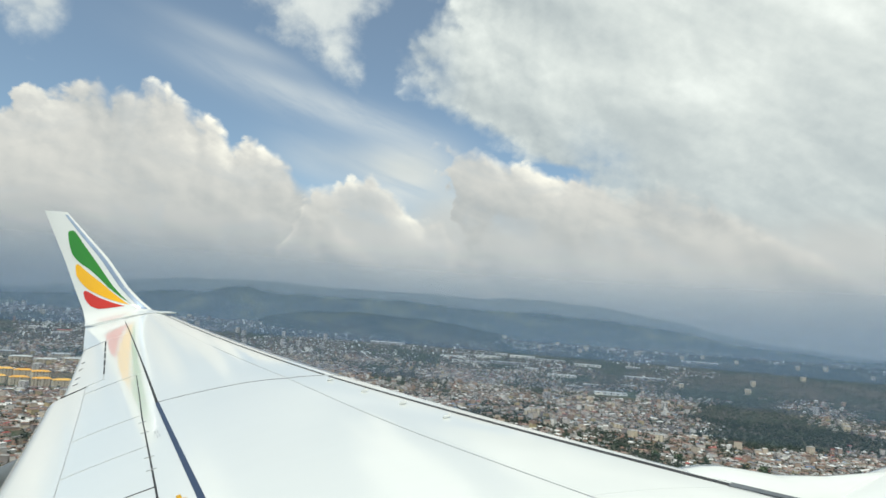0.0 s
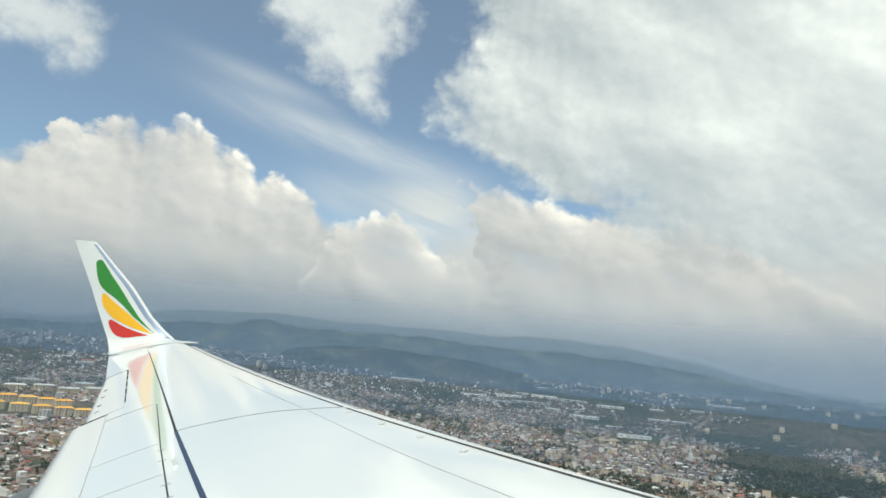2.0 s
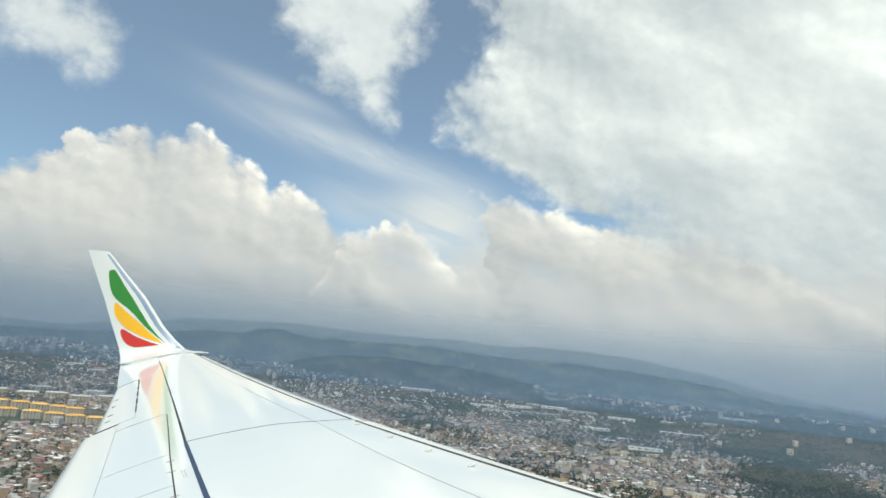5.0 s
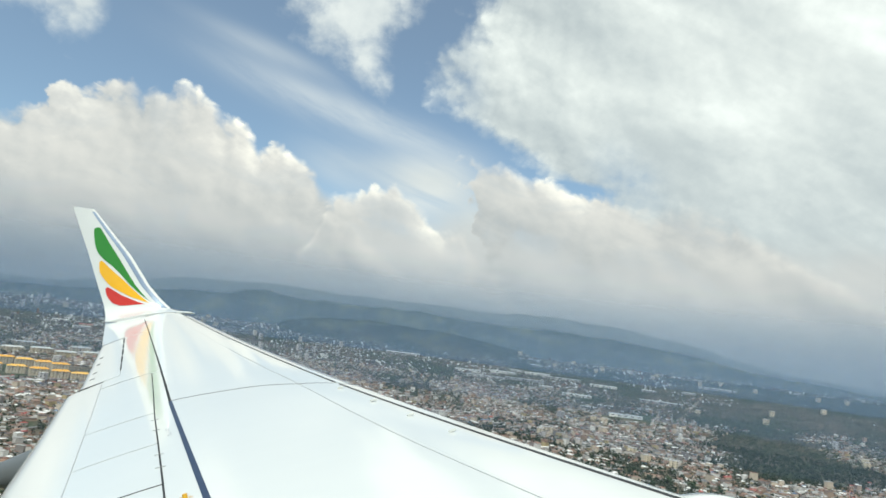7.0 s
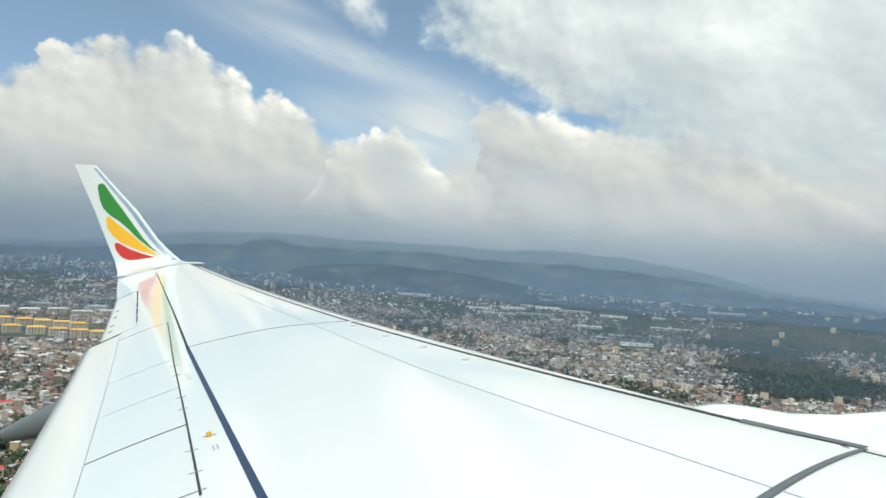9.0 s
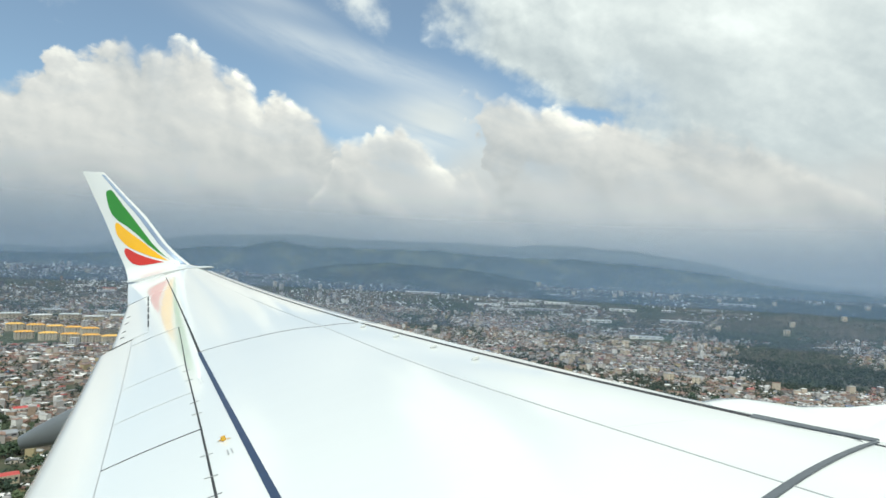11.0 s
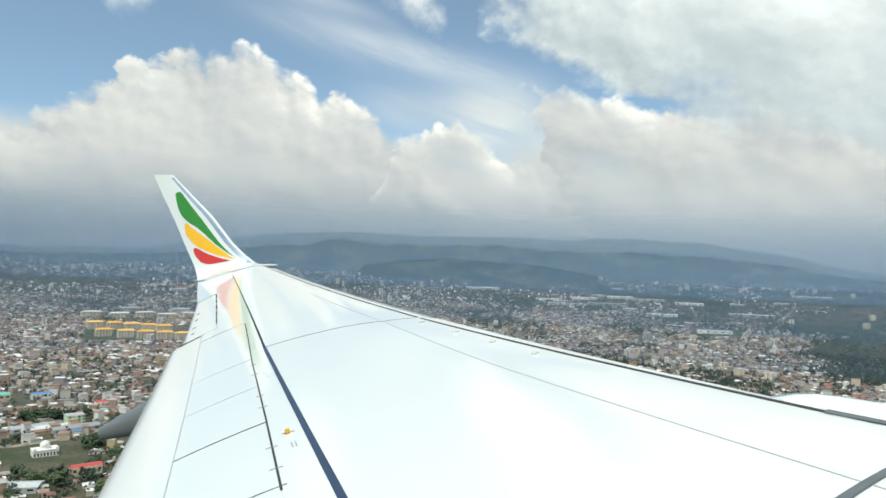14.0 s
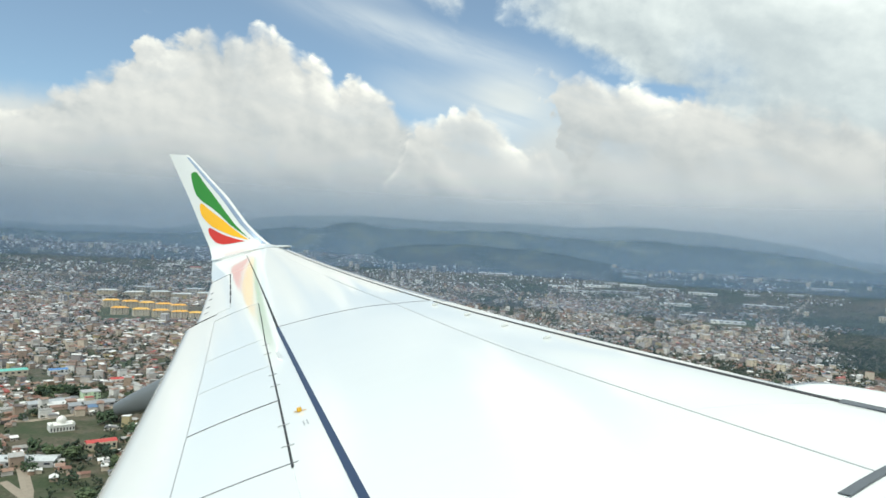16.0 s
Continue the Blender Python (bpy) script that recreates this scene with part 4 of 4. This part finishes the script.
def build_town():
    R = random.Random(11)
    walls, roofs, far, leaves, far_leaves, near = [], [], [], [], [], []
    for r0, r1, count in ((460, 800, 3600), (800, 1200, 7500), (1200, 1700, 15000), (1700, 2300, 34000), (2300, 3300, 72000), (3300, 4300, 12000)):
        for _ in range(count):
            az, r = R.uniform(WEST, EAST), math.sqrt(R.uniform(r0 * r0, r1 * r1))
            if r < 850 and az > -20 or kept_clear(az, r):
                continue
            x, y, z = spot(az, r)
            w = woods(az, r, x, y)
            if 2650 < r < 3650 and -16 < az < 9.5 and z > plain_height(r) + 14:
                w = 1.1
            if r > 2650 and z > plain_height(r) + 30:
                w = 1.1  # woods on the hillsides
            if r > 2250 and az < -10 and w < 1:
                w *= 0.6
            if r > 3500:
                w += ease((r - 3500) / 700) * R.uniform(0.5, 1.2)
            turn = 1.6 * lie(x, y, 0.0028, 9.0) * 2 + R.choice((0, math.pi / 2)) + R.gauss(0, 0.06)
            if R.random() < w:
                h = R.uniform(4, 9) * (1.25 if w > 0.7 else 1)
                if r < 1800:
                    leaves.append((R.randrange(6), x, y, z - 0.5, R.uniform(0, 6.28), h * R.uniform(0.8, 1.25), h * R.uniform(0.8, 1.25), h))
                else:
                    h *= 1.15 - 0.4 * ease((r - 1900) / 900)
                    far_leaves.append((R.randrange(4), x, y, z - 0.5, R.uniform(0, 6.28), h * R.uniform(1.0, 1.9), h * R.uniform(1.0, 1.9), h))
                continue
            if r < 1000 and lie(x, y, 0.011, 21.0) > 0.22:
                continue  # open ground
            big = lie(x, y, 0.003, 14.0)
            wx, wy, h = R.uniform(5, 10.5), R.uniform(4.5, 7.5), R.uniform(2.5, 3.8)
            if R.random() < 0.05 + 0.2 * max(0, big):
                h = R.uniform(6, 12)
                wx, wy = R.uniform(8, 14), R.uniform(7, 11)
            elif R.random() < 0.10:
                wx = R.uniform(14, 30)
            if r < 1100:
                wx, wy = wx * 0.87, wy * 0.87
            if r > 1100:
                h *= R.uniform(0.9, 1.4)
            if r > 1700:
                k = 0.95 - 0.38 * ease((r - 1700) / 900)
                wx, wy, h = wx * k, wy * k, h * k
            if r > 2300:
                h *= 1.0 if R.random() < 0.93 else 2.2
                far.append((0, x, y, z, turn, wx, wy, h))
                continue
            if r < 800 and len(near) < 210 and az < -30 and R.random() < 0.5 or 1150 < r < 1320 and 8 < az < 26 and len(near) < 290 and R.random() < 0.5:
                near.append((x, y, z, turn, wx, wy, h))
                continue
            walls.append((0, x, y, z, turn, wx, wy, h))
            roofs.append((3 if h > 5.5 and R.random() < 0.6 else R.choice((0, 0, 1, 2)), x, y, z + h, turn, wx, wy, 0.9 if h > 5.5 else R.uniform(0.8, 1.9)))
    stuff("town_walls", "crowded low houses with cream, tan and grey rendered walls", "houses", [BOX], walls, WALLS)
    stuff("town_roofs", "rusty brown, grey and pale metal roofs of crowded low houses", "roofs", [GABLE, LEAN, HIP, FLAT], roofs, ROOFS)
    stuff("distant_town", "pale distant houses and blocks spread below the hills", "houses", [BOX], far, FARS)
    stuff("town_trees", "dark green trees standing between the houses", "trees", CROWNS, leaves, LEAVES)
    stuff("distant_trees", "dark green woods and tree rows far off", "trees", FAR_CROWNS, far_leaves, LEAVES)
    return near


near_houses = build_town()


# ---- single houses, nearest the flight ----
def block(bm, x0, x1, y0, y1, z0, z1):
    vs = [bm.verts.new((x, y, z)) for z in (z0, z1) for x, y in ((x0, y0), (x1, y0), (x1, y1), (x0, y1))]
    for f in ((0, 1, 2, 3), (4, 5, 6, 7), (0, 1, 5, 4), (1, 2, 6, 5), (2, 3, 7, 6), (3, 0, 4, 7)):
        bm.faces.new([vs[i] for i in f])


def roof_of(bm, wx, wy, h, rise, kind):
    """A thick roof with eaves: gable, hip or lean-to."""
    a, b = wx / 2 + 0.45, wy / 2 + 0.45
    if kind == "lean":
        pts = [(-a, -b, h - 0.05), (a, -b, h - 0.05), (a, b, h + rise), (-a, b, h + rise)]
        sides = ((0, 1, 2, 3), (4, 5, 6, 7), (0, 1, 5, 4), (1, 2, 6, 5), (2, 3, 7, 6), (3, 0, 4, 7))
    else:
        e = a if kind == "gable" else a - b * 0.8
        pts = [(-a, -b, h - 0.1), (a, -b, h - 0.1), (a, b, h - 0.1), (-a, b, h - 0.1), (-e, 0, h + rise), (e, 0, h + rise)]
        sides = ((0, 1, 5, 4), (2, 3, 4, 5), (1, 2, 5), (3, 0, 4), (6, 7, 11, 10), (8, 9, 10, 11), (0, 1, 7, 6), (2, 3, 9, 8))
    vs = [bm.verts.new(p) for p in pts] + [bm.verts.new((x, y, z - 0.14)) for x, y, z in pts]
    for f in sides:
        bm.faces.new([vs[i] for i in f])


def house(wx, wy, h, kind, label):
    ob = thing("house", label, "house", group="houses below the flight")
    bm = bmesh.new()
    block(bm, -wx / 2, wx / 2, -wy / 2, wy / 2, -1.2, h)
    part("wall", bm, WALL, ob)
    bm = bmesh.new()
    roof_of(bm, wx, wy, h, 0.9 if kind == "lean" else wy * 0.24, kind)
    part("roof", bm, ROOF, ob)
    floors = 2 if h > 5 else 1
    for fl in range(floors):
        for k in (-0.3, 0.3):
            for side in (-1, 1):
                bm = bmesh.new()
                z = 0.95 + 2.9 * fl
                block(bm, k * wx - 0.6, k * wx + 0.6, side * (wy / 2 + 0.03) - 0.05, side * (wy / 2 + 0.03) + 0.05, z, z + 1.1)
                part("window", bm, PANE, ob, "dark glass window")
    bm = bmesh.new()
    block(bm, -0.5, 0.5, -wy / 2 - 0.07, -wy / 2 + 0.03, 0, 2.05)
    part("door", bm, BARK, ob, "brown wooden door")
    return ob


def build_houses():
    kinds = [house(7, 5.5, 3.0, "gable", "low house with a rusty pitched metal roof"), house(9, 6, 3.2, "hip", "low house with a weathered hipped roof"),
             house(6, 5, 2.8, "lean", "small house with a sloping sheet-metal roof"), house(10, 7, 3.4, "gable", "long low house with a pitched metal roof"),
             house(11, 9, 7.0, "hip", "two-storey rendered house with a hipped roof"), house(10, 9, 9.5, "lean", "tall rendered house with a shallow roof")]
    used = set()
    for x, y, z, turn, wx, wy, h in near_houses:
        k = (4 if wx < 11 else 5) if h > 5.5 else 2 if wx < 6.5 else 0 if wx < 8 else 1 if wx < 9.3 else 3
        m = Matrix.Translation((x, y, z)) @ Matrix.Rotation(turn, 4, "Z")
        if k in used:
            copy_thing(kinds[k], m)
        else:
            kinds[k].matrix_world = m
            used.add(k)


build_houses()


# ---- blocks of flats ----
ORANGE_ROOF = palette("orange_yellow_roof", [(0.0, (0.80, 0.42, 0.06)), (0.5, (0.85, 0.50, 0.10)), (0.8, (0.70, 0.36, 0.06))], 0.5)
CREAM = palette("cream_render", [(0.0, (0.62, 0.54, 0.40)), (0.4, (0.68, 0.60, 0.46)), (0.7, (0.58, 0.50, 0.38))], 0.8)
CONCRETE = palette("weathered_concrete", [(0.0, (0.42, 0.42, 0.42)), (0.3, (0.52, 0.50, 0.47)), (0.6, (0.36, 0.36, 0.37)), (0.8, (0.60, 0.58, 0.55))], 0.8)
SHEET = palette("pale_sheet_roof", [(0.0, (0.55, 0.57, 0.57)), (0.35, (0.40, 0.42, 0.43)), (0.6, (0.66, 0.66, 0.64)), (0.85, (0.30, 0.31, 0.32))], 0.4)
WHITEWASH = plain("whitewash", (0.78, 0.77, 0.72), 0.8, grain=1.0)
TEAL = plain("teal_sheet_roof", (0.16, 0.50, 0.42), 0.45, grain=1.0)
RUST_RED = plain("bright_red_roof", (0.48, 0.07, 0.06), 0.5, grain=1.0)
BLUE_ROOF = plain("blue_sheet_roof", (0.10, 0.24, 0.50), 0.45, grain=1.0)
PALE_GREEN = plain("pale_green_render", (0.50, 0.62, 0.42), 0.8, grain=1.0)


def flats(wx, wy, floors, wall, roof, label, category="building", pitched=True, cols=6, bays=3):
    """A block with projecting stair bays, a roof and a grid of windows."""
    ob = thing("apartment_block", label, category, group="blocks of flats")
    h = floors * 3.0
    bm = bmesh.new()
    block(bm, -wx / 2, wx / 2, -wy / 2, wy / 2, -2.0, h)
    body = part("wall", bm, wall, ob)
    for b in range(bays):
        x = wx * ((b + 0.5) / bays - 0.5)
        bm = bmesh.new()
        block(bm, x - 1.6, x + 1.6, -wy / 2 - 1.1, -wy / 2 + 0.1, -2.0, h + 0.6)
        part("stair_bay", bm, wall, ob)
    bm = bmesh.new()
    if pitched:
        roof_of(bm, wx, wy + 1.5, h, wy * 0.22, "hip")
    else:
        block(bm, -wx / 2 - 0.3, wx / 2 + 0.3, -wy / 2 - 0.3, wy / 2 + 0.3, h + 0.004, h + 0.9)
    part("roof", bm, roof, ob)
    bm = bmesh.new()
    block(bm, -0.9, 0.9, -0.06, 0.06, 0, 1.4)
    pane = bpy.data.meshes.new("window")
    bm.to_mesh(pane)
    bm.free()
    pane.materials.append(PANE)
    for fl in range(floors):
        for c in range(cols):
            o = child("window", pane, body)
            o.location = (wx * ((c + 0.5) / cols - 0.5) + wx / cols * 0.22, -wy / 2 - 0.04, fl * 3.0 + 1.0)
    return ob


def stand(az, r, turn=0.0, sink=0.0):
    x, y, z = spot(az, r)
    return Matrix.Translation((x, y, z - sink)) @ Matrix.Rotation(radians(turn - az), 4, "Z")


def build_flats():
    y1 = flats(36, 16, 5, CREAM, ORANGE_ROOF, "cream five-storey flats with an orange-yellow hipped roof")
    row = [(-34.2, 1335), (-32.9, 1325), (-31.7, 1312), (-30.5, 1300), (-29.4, 1288), (-33.6, 1255), (-32.1, 1240), (-30.7, 1228), (-29.3, 1216), (-28.0, 1204)]
    y1.matrix_world = stand(row[0][0], row[0][1] * K, 8)
    for az, r in row[1:]:
        copy_thing(y1, stand(az, r * K, 8))
    c1 = flats(48, 14, 4, CREAM, SHEET, "pale cream four-storey flats with a grey roof", bays=2)
    row = [(-34.5, 1455), (-32.6, 1440), (-30.8, 1450), (-29.2, 1430), (-27.4, 1445), (-31.8, 1500), (-28.3, 1490)]
    c1.matrix_world = stand(row[0][0], row[0][1] * K, 12)
    for az, r in row[1:]:
        copy_thing(c1, stand(az, r * K, 12))
    R = random.Random(5)
    for wx, floors, wall, label, count, az0, az1, r0, r1 in (
            (13, 8, CONCRETE, "grey concrete tower block", 18, -44, -24, 2750, 3300), (16, 6, CREAM, "cream tower block with a flat roof", 16, -44, -18, 2650, 3300),
            (12, 7, CONCRETE, "grey concrete tower block", 14, -22, -9, 2250, 2650), (14, 5, CREAM, "cream mid-rise block with a flat roof", 18, 0, 34, 2200, 3200),
            (14, 6, CONCRETE, "grey mid-rise block among low houses", 14, -40, 32, 1300, 2200), (15, 5, CREAM, "tan mid-rise block among low houses", 12, 5, 32, 1150, 1900)):
        t = flats(wx, 13, floors, wall, CONCRETE, label, pitched=False, cols=4, bays=2)
        for k in range(count):
            az, r = R.uniform(az0, az1), R.uniform(r0, r1)
            m = stand(az, r, R.uniform(-35, 35))
            if k:
                copy_thing(t, m)
            else:
                t.matrix_world = m


build_flats()


# ---- sheds and halls ----
def shed(wx, wy, h, wall, roof, label, bays=1, name="warehouse"):
    """A long hall under one or more low pitched roofs."""
    ob = thing(name, label, "hall", group="long sheds")
    bm = bmesh.new()
    block(bm, -wx / 2, wx / 2, -wy / 2, wy / 2, -2, h)
    part("wall", bm, wall, ob)
    for b in range(bays):
        bm = bmesh.new()
        roof_of(bm, wx, wy / bays - 0.9, h, 1.6, "gable")
        for v in bm.verts:
            v.co.y += wy * ((b + 0.5) / bays - 0.5)
        part("roof", bm, roof, ob)
    for k in range(5):
        bm = bmesh.new()
        x = wx * ((k + 0.5) / 5 - 0.5)
        block(bm, x - wx * 0.05, x + wx * 0.05, -wy / 2 - 0.05, -wy / 2 + 0.05, h * 0.45, h * 0.75)
        part("window", bm, PANE, ob, "dark strip window")
    return ob


def build_sheds():
    a = shed(90, 26, 6, WHITEWASH, SHEET, "long pale warehouse with a sheet-metal roof", 2)
    b = shed(130, 22, 6, CONCRETE, SHEET, "very long grey shed with a sheet-metal roof")
    c = shed(46, 18, 5, CONCRETE, SHEET, "grey workshop hall with a sheet-metal roof")
    places = {a: [(1.5, 1800, 4), (4.4, 1840, 4), (7.2, 1880, 6), (14.4, 1485, 10), (10.5, 1640, 5), (12.5, 1820, 8)], b: [(3.0, 1740, 4), (6.2, 1760, 5), (9.1, 1853, 6), (17.0, 1700, 8), (-4.0, 1950, 4), (21.0, 2050, 8)],
              c: [(11.5, 1523, 8), (12.8, 1560, 8), (15.8, 1590, 12), (8.0, 1700, 5), (5.5, 1900, 6), (16.0, 1850, 10), (19.0, 1900, 6), (11.6, 1164, 10), (7.0, 2050, 3), (-28.5, 1780, 10), (-30.0, 1850, 10),
                  (-36.6, 616, 14), (-37.8, 622, 14), (-35.2, 610, 16), (-39.2, 470, -20)]}
    for ob, rows in places.items():
        for k, (az, r, turn) in enumerate(rows):
            m = stand(az, r * K, turn)
            if k:
                copy_thing(ob, m)
            else:
                ob.matrix_world = m
    for wx, wy, roof, wall, label, az, r in ((34, 20, TEAL, CREAM, "cream hall with a teal roof", -40.4, 760), (26, 12, RUST_RED, WHITEWASH, "white hall with a bright red roof", -33.2, 699), (24, 12, RUST_RED, CREAM, "long hall with a red roof", -34.4, 490),
                                             (22, 12, BLUE_ROOF, WHITEWASH, "white shed with a blue roof", -37.5, 754), (40, 14, RUST_RED, CREAM, "cream hall with a bright red roof", -28.3, 1806)):
        shed(wx, wy, 7, wall, roof, label, name="hall").matrix_world = stand(az, r * K, 12)
    g = flats(18, 14, 4, PALE_GREEN, CONCRETE, "pale green four-storey building with a flat roof", pitched=False, cols=4, bays=1)
    g.matrix_world = stand(-35.3, 627 * K, 14)


build_sheds()


def build_mosque():
    ob = thing("mosque", "white mosque with a round dome and an arcaded front", "mosque", stand(-37.1, 544 * K, 10) @ Matrix.Diagonal((0.7, 0.7, 0.7, 1)))
    bm = bmesh.new()
    block(bm, -15, 15, -10, 10, -1.5, 8)
    part("wall", bm, WHITEWASH, ob)
    bm = bmesh.new()
    block(bm, -15.5, 15.5, -10.5, 10.5, 8.004, 8.9)
    part("parapet", bm, WHITEWASH, ob)

    def dome(x, y, z, r):
        bm = bmesh.new()
        prof = [(r * 0.9, 0), (r * 0.9, r * 0.5), (r, r * 0.6), (r * 1.02, r * 0.85), (r * 0.9, r * 1.2), (r * 0.6, r * 1.5), (r * 0.25, r * 1.68), (0.05, r * 1.85)]
        grid(bm, [[(x + q * math.cos(a), y + q * math.sin(a), z + h) for a in [2 * math.pi * k / 20 for k in range(20)]] for q, h in prof], wrap=True)
        part("dome", bm, WHITEWASH, ob, "white rounded dome", smooth=True)

    dome(0, 0, 8.9, 6.0)
    for sx in (-1, 1):
        dome(sx * 13, -8.5, 8.9, 2.0)
    for k in range(8):
        bm = bmesh.new()
        block(bm, -14 + 3.8 * k, -12.2 + 3.8 * k, -10.12, -9.9, 1.0, 5.2)
        part("window", bm, PANE, ob, "dark arched opening")


build_mosque()


# ---- trees that stand out ----
def tree(seed, h):
    ob = thing("tree", "broad dark green tree with a ragged crown", "tree", group="trees among the houses")
    R = random.Random(seed)
    bm = bmesh.new()
    grid(bm, [[(q * math.cos(a) + dx, q * math.sin(a), z) for a in [k * math.pi / 3 for k in range(6)]] for q, z, dx in ((0.035 * h, -0.8, 0), (0.025 * h, 0.25 * h, 0.1), (0.012 * h, 0.6 * h, 0.3))], wrap=True)
    for k in range(5):
        a, l = k * 1.3 + seed, R.uniform(0.2, 0.32) * h
        grid(bm, [[(0.012 * h * s * math.cos(b) + f * l * math.cos(a), 0.012 * h * s * math.sin(b) + f * l * math.sin(a), (0.3 + 0.05 * k) * h + f * l * 0.8) for b in (0, 2.1, 4.2)]
                  for f, s in ((0, 1), (1, 0.3))], wrap=True)
    part("trunk", bm, BARK, ob)
    v, f = crown_shape(seed + 50, 34, 0.5, 0.25)
    child("crown", tri_mesh("crown", v * h, f, LEAF), ob)
    return ob


def build_trees():
    R = random.Random(21)
    kinds = [tree(k, (9, 11, 13, 8)[k]) for k in range(4)]
    n = 0
    while n < 110:
        az, r = (R.uniform(-43, -30), R.uniform(430, 800)) if n < 75 else (R.uniform(8, 30), R.uniform(1050, 1200))
        if n < 22:
            az, r = R.gauss(-37.4, 0.9), R.gauss(660, 8) * K
        if kept_clear(az, r):
            continue
        x, y, z = spot(az, r)
        m = Matrix.Translation((x, y, z)) @ Matrix.Rotation(R.uniform(0, 6), 4, "Z")
        if n < 4:
            kinds[n].matrix_world = m
        else:
            copy_thing(kinds[n % 4], m)
        n += 1


build_trees()


# ---- roads ----
def road(name, pts, width, mat, label):
    """A ribbon on the ground through points of bearing and distance."""
    bm = bmesh.new()
    line_ = [spot(a, r) for a, r in pts]
    dense = []
    for p, q in zip(line_, line_[1:]):
        n = max(2, int(math.dist(p[:2], q[:2]) / 25))
        dense += [(p[0] + (q[0] - p[0]) * i / n, p[1] + (q[1] - p[1]) * i / n) for i in range(n)]
    rows = []
    for i, (x, y) in enumerate(dense):
        a, b = dense[max(i - 1, 0)], dense[min(i + 1, len(dense) - 1)]
        d = Vector((b[0] - a[0], b[1] - a[1])).normalized()
        rows.append([(x - d.y * s * width / 2, y + d.x * s * width / 2, land(x, y) + 0.7 - 0.5 * abs(s) ** 3) for s in (-1, -0.9, 0, 0.9, 1)])
    grid(bm, rows)
    bmesh.ops.recalc_face_normals(bm, faces=bm.faces)
    me = bpy.data.meshes.new(name)
    bm.to_mesh(me)
    bm.free()
    me.materials.append(mat)
    tagged(new(name, me), label, "road", kind="structure")


DIRT = plain("pale_dirt_road", (0.30, 0.255, 0.20), 0.95, grain=0.3)
TAR = plain("worn_asphalt", (0.09, 0.09, 0.092), 0.9, grain=0.3)
road("road", [(-43, 430 * K), (-40.5, 440 * K), (-38.6, 400 * K), (-36, 370 * K)], 7, DIRT, "pale dirt street between low houses")
road("road", [(-42, 520 * K), (-39.5, 470 * K), (-39.0, 420 * K), (-39.2, 350 * K)], 8, DIRT, "pale dirt street between low houses")
road("road", [(-44, 585 * K), (-39, 575 * K), (-35, 590 * K), (-31, 640 * K)], 9, DIRT, "pale dirt road past the mosque")
road("road", [(-44, 1130 * K), (-36, 1140 * K), (-28, 1110 * K), (-18, 1120 * K)], 10, TAR, "grey asphalt road past the flats")
road("road", [(18.5, 1180 * K), (19.2, 1350 * K), (18.6, 1560 * K), (20, 1900 * K)], 9, DIRT, "pale road climbing between the houses")
road("road", [(-2, 1480 * K), (8, 1450 * K), (16, 1420 * K), (26, 1480 * K), (36, 1500 * K)], 11, TAR, "grey asphalt road along the sheds")
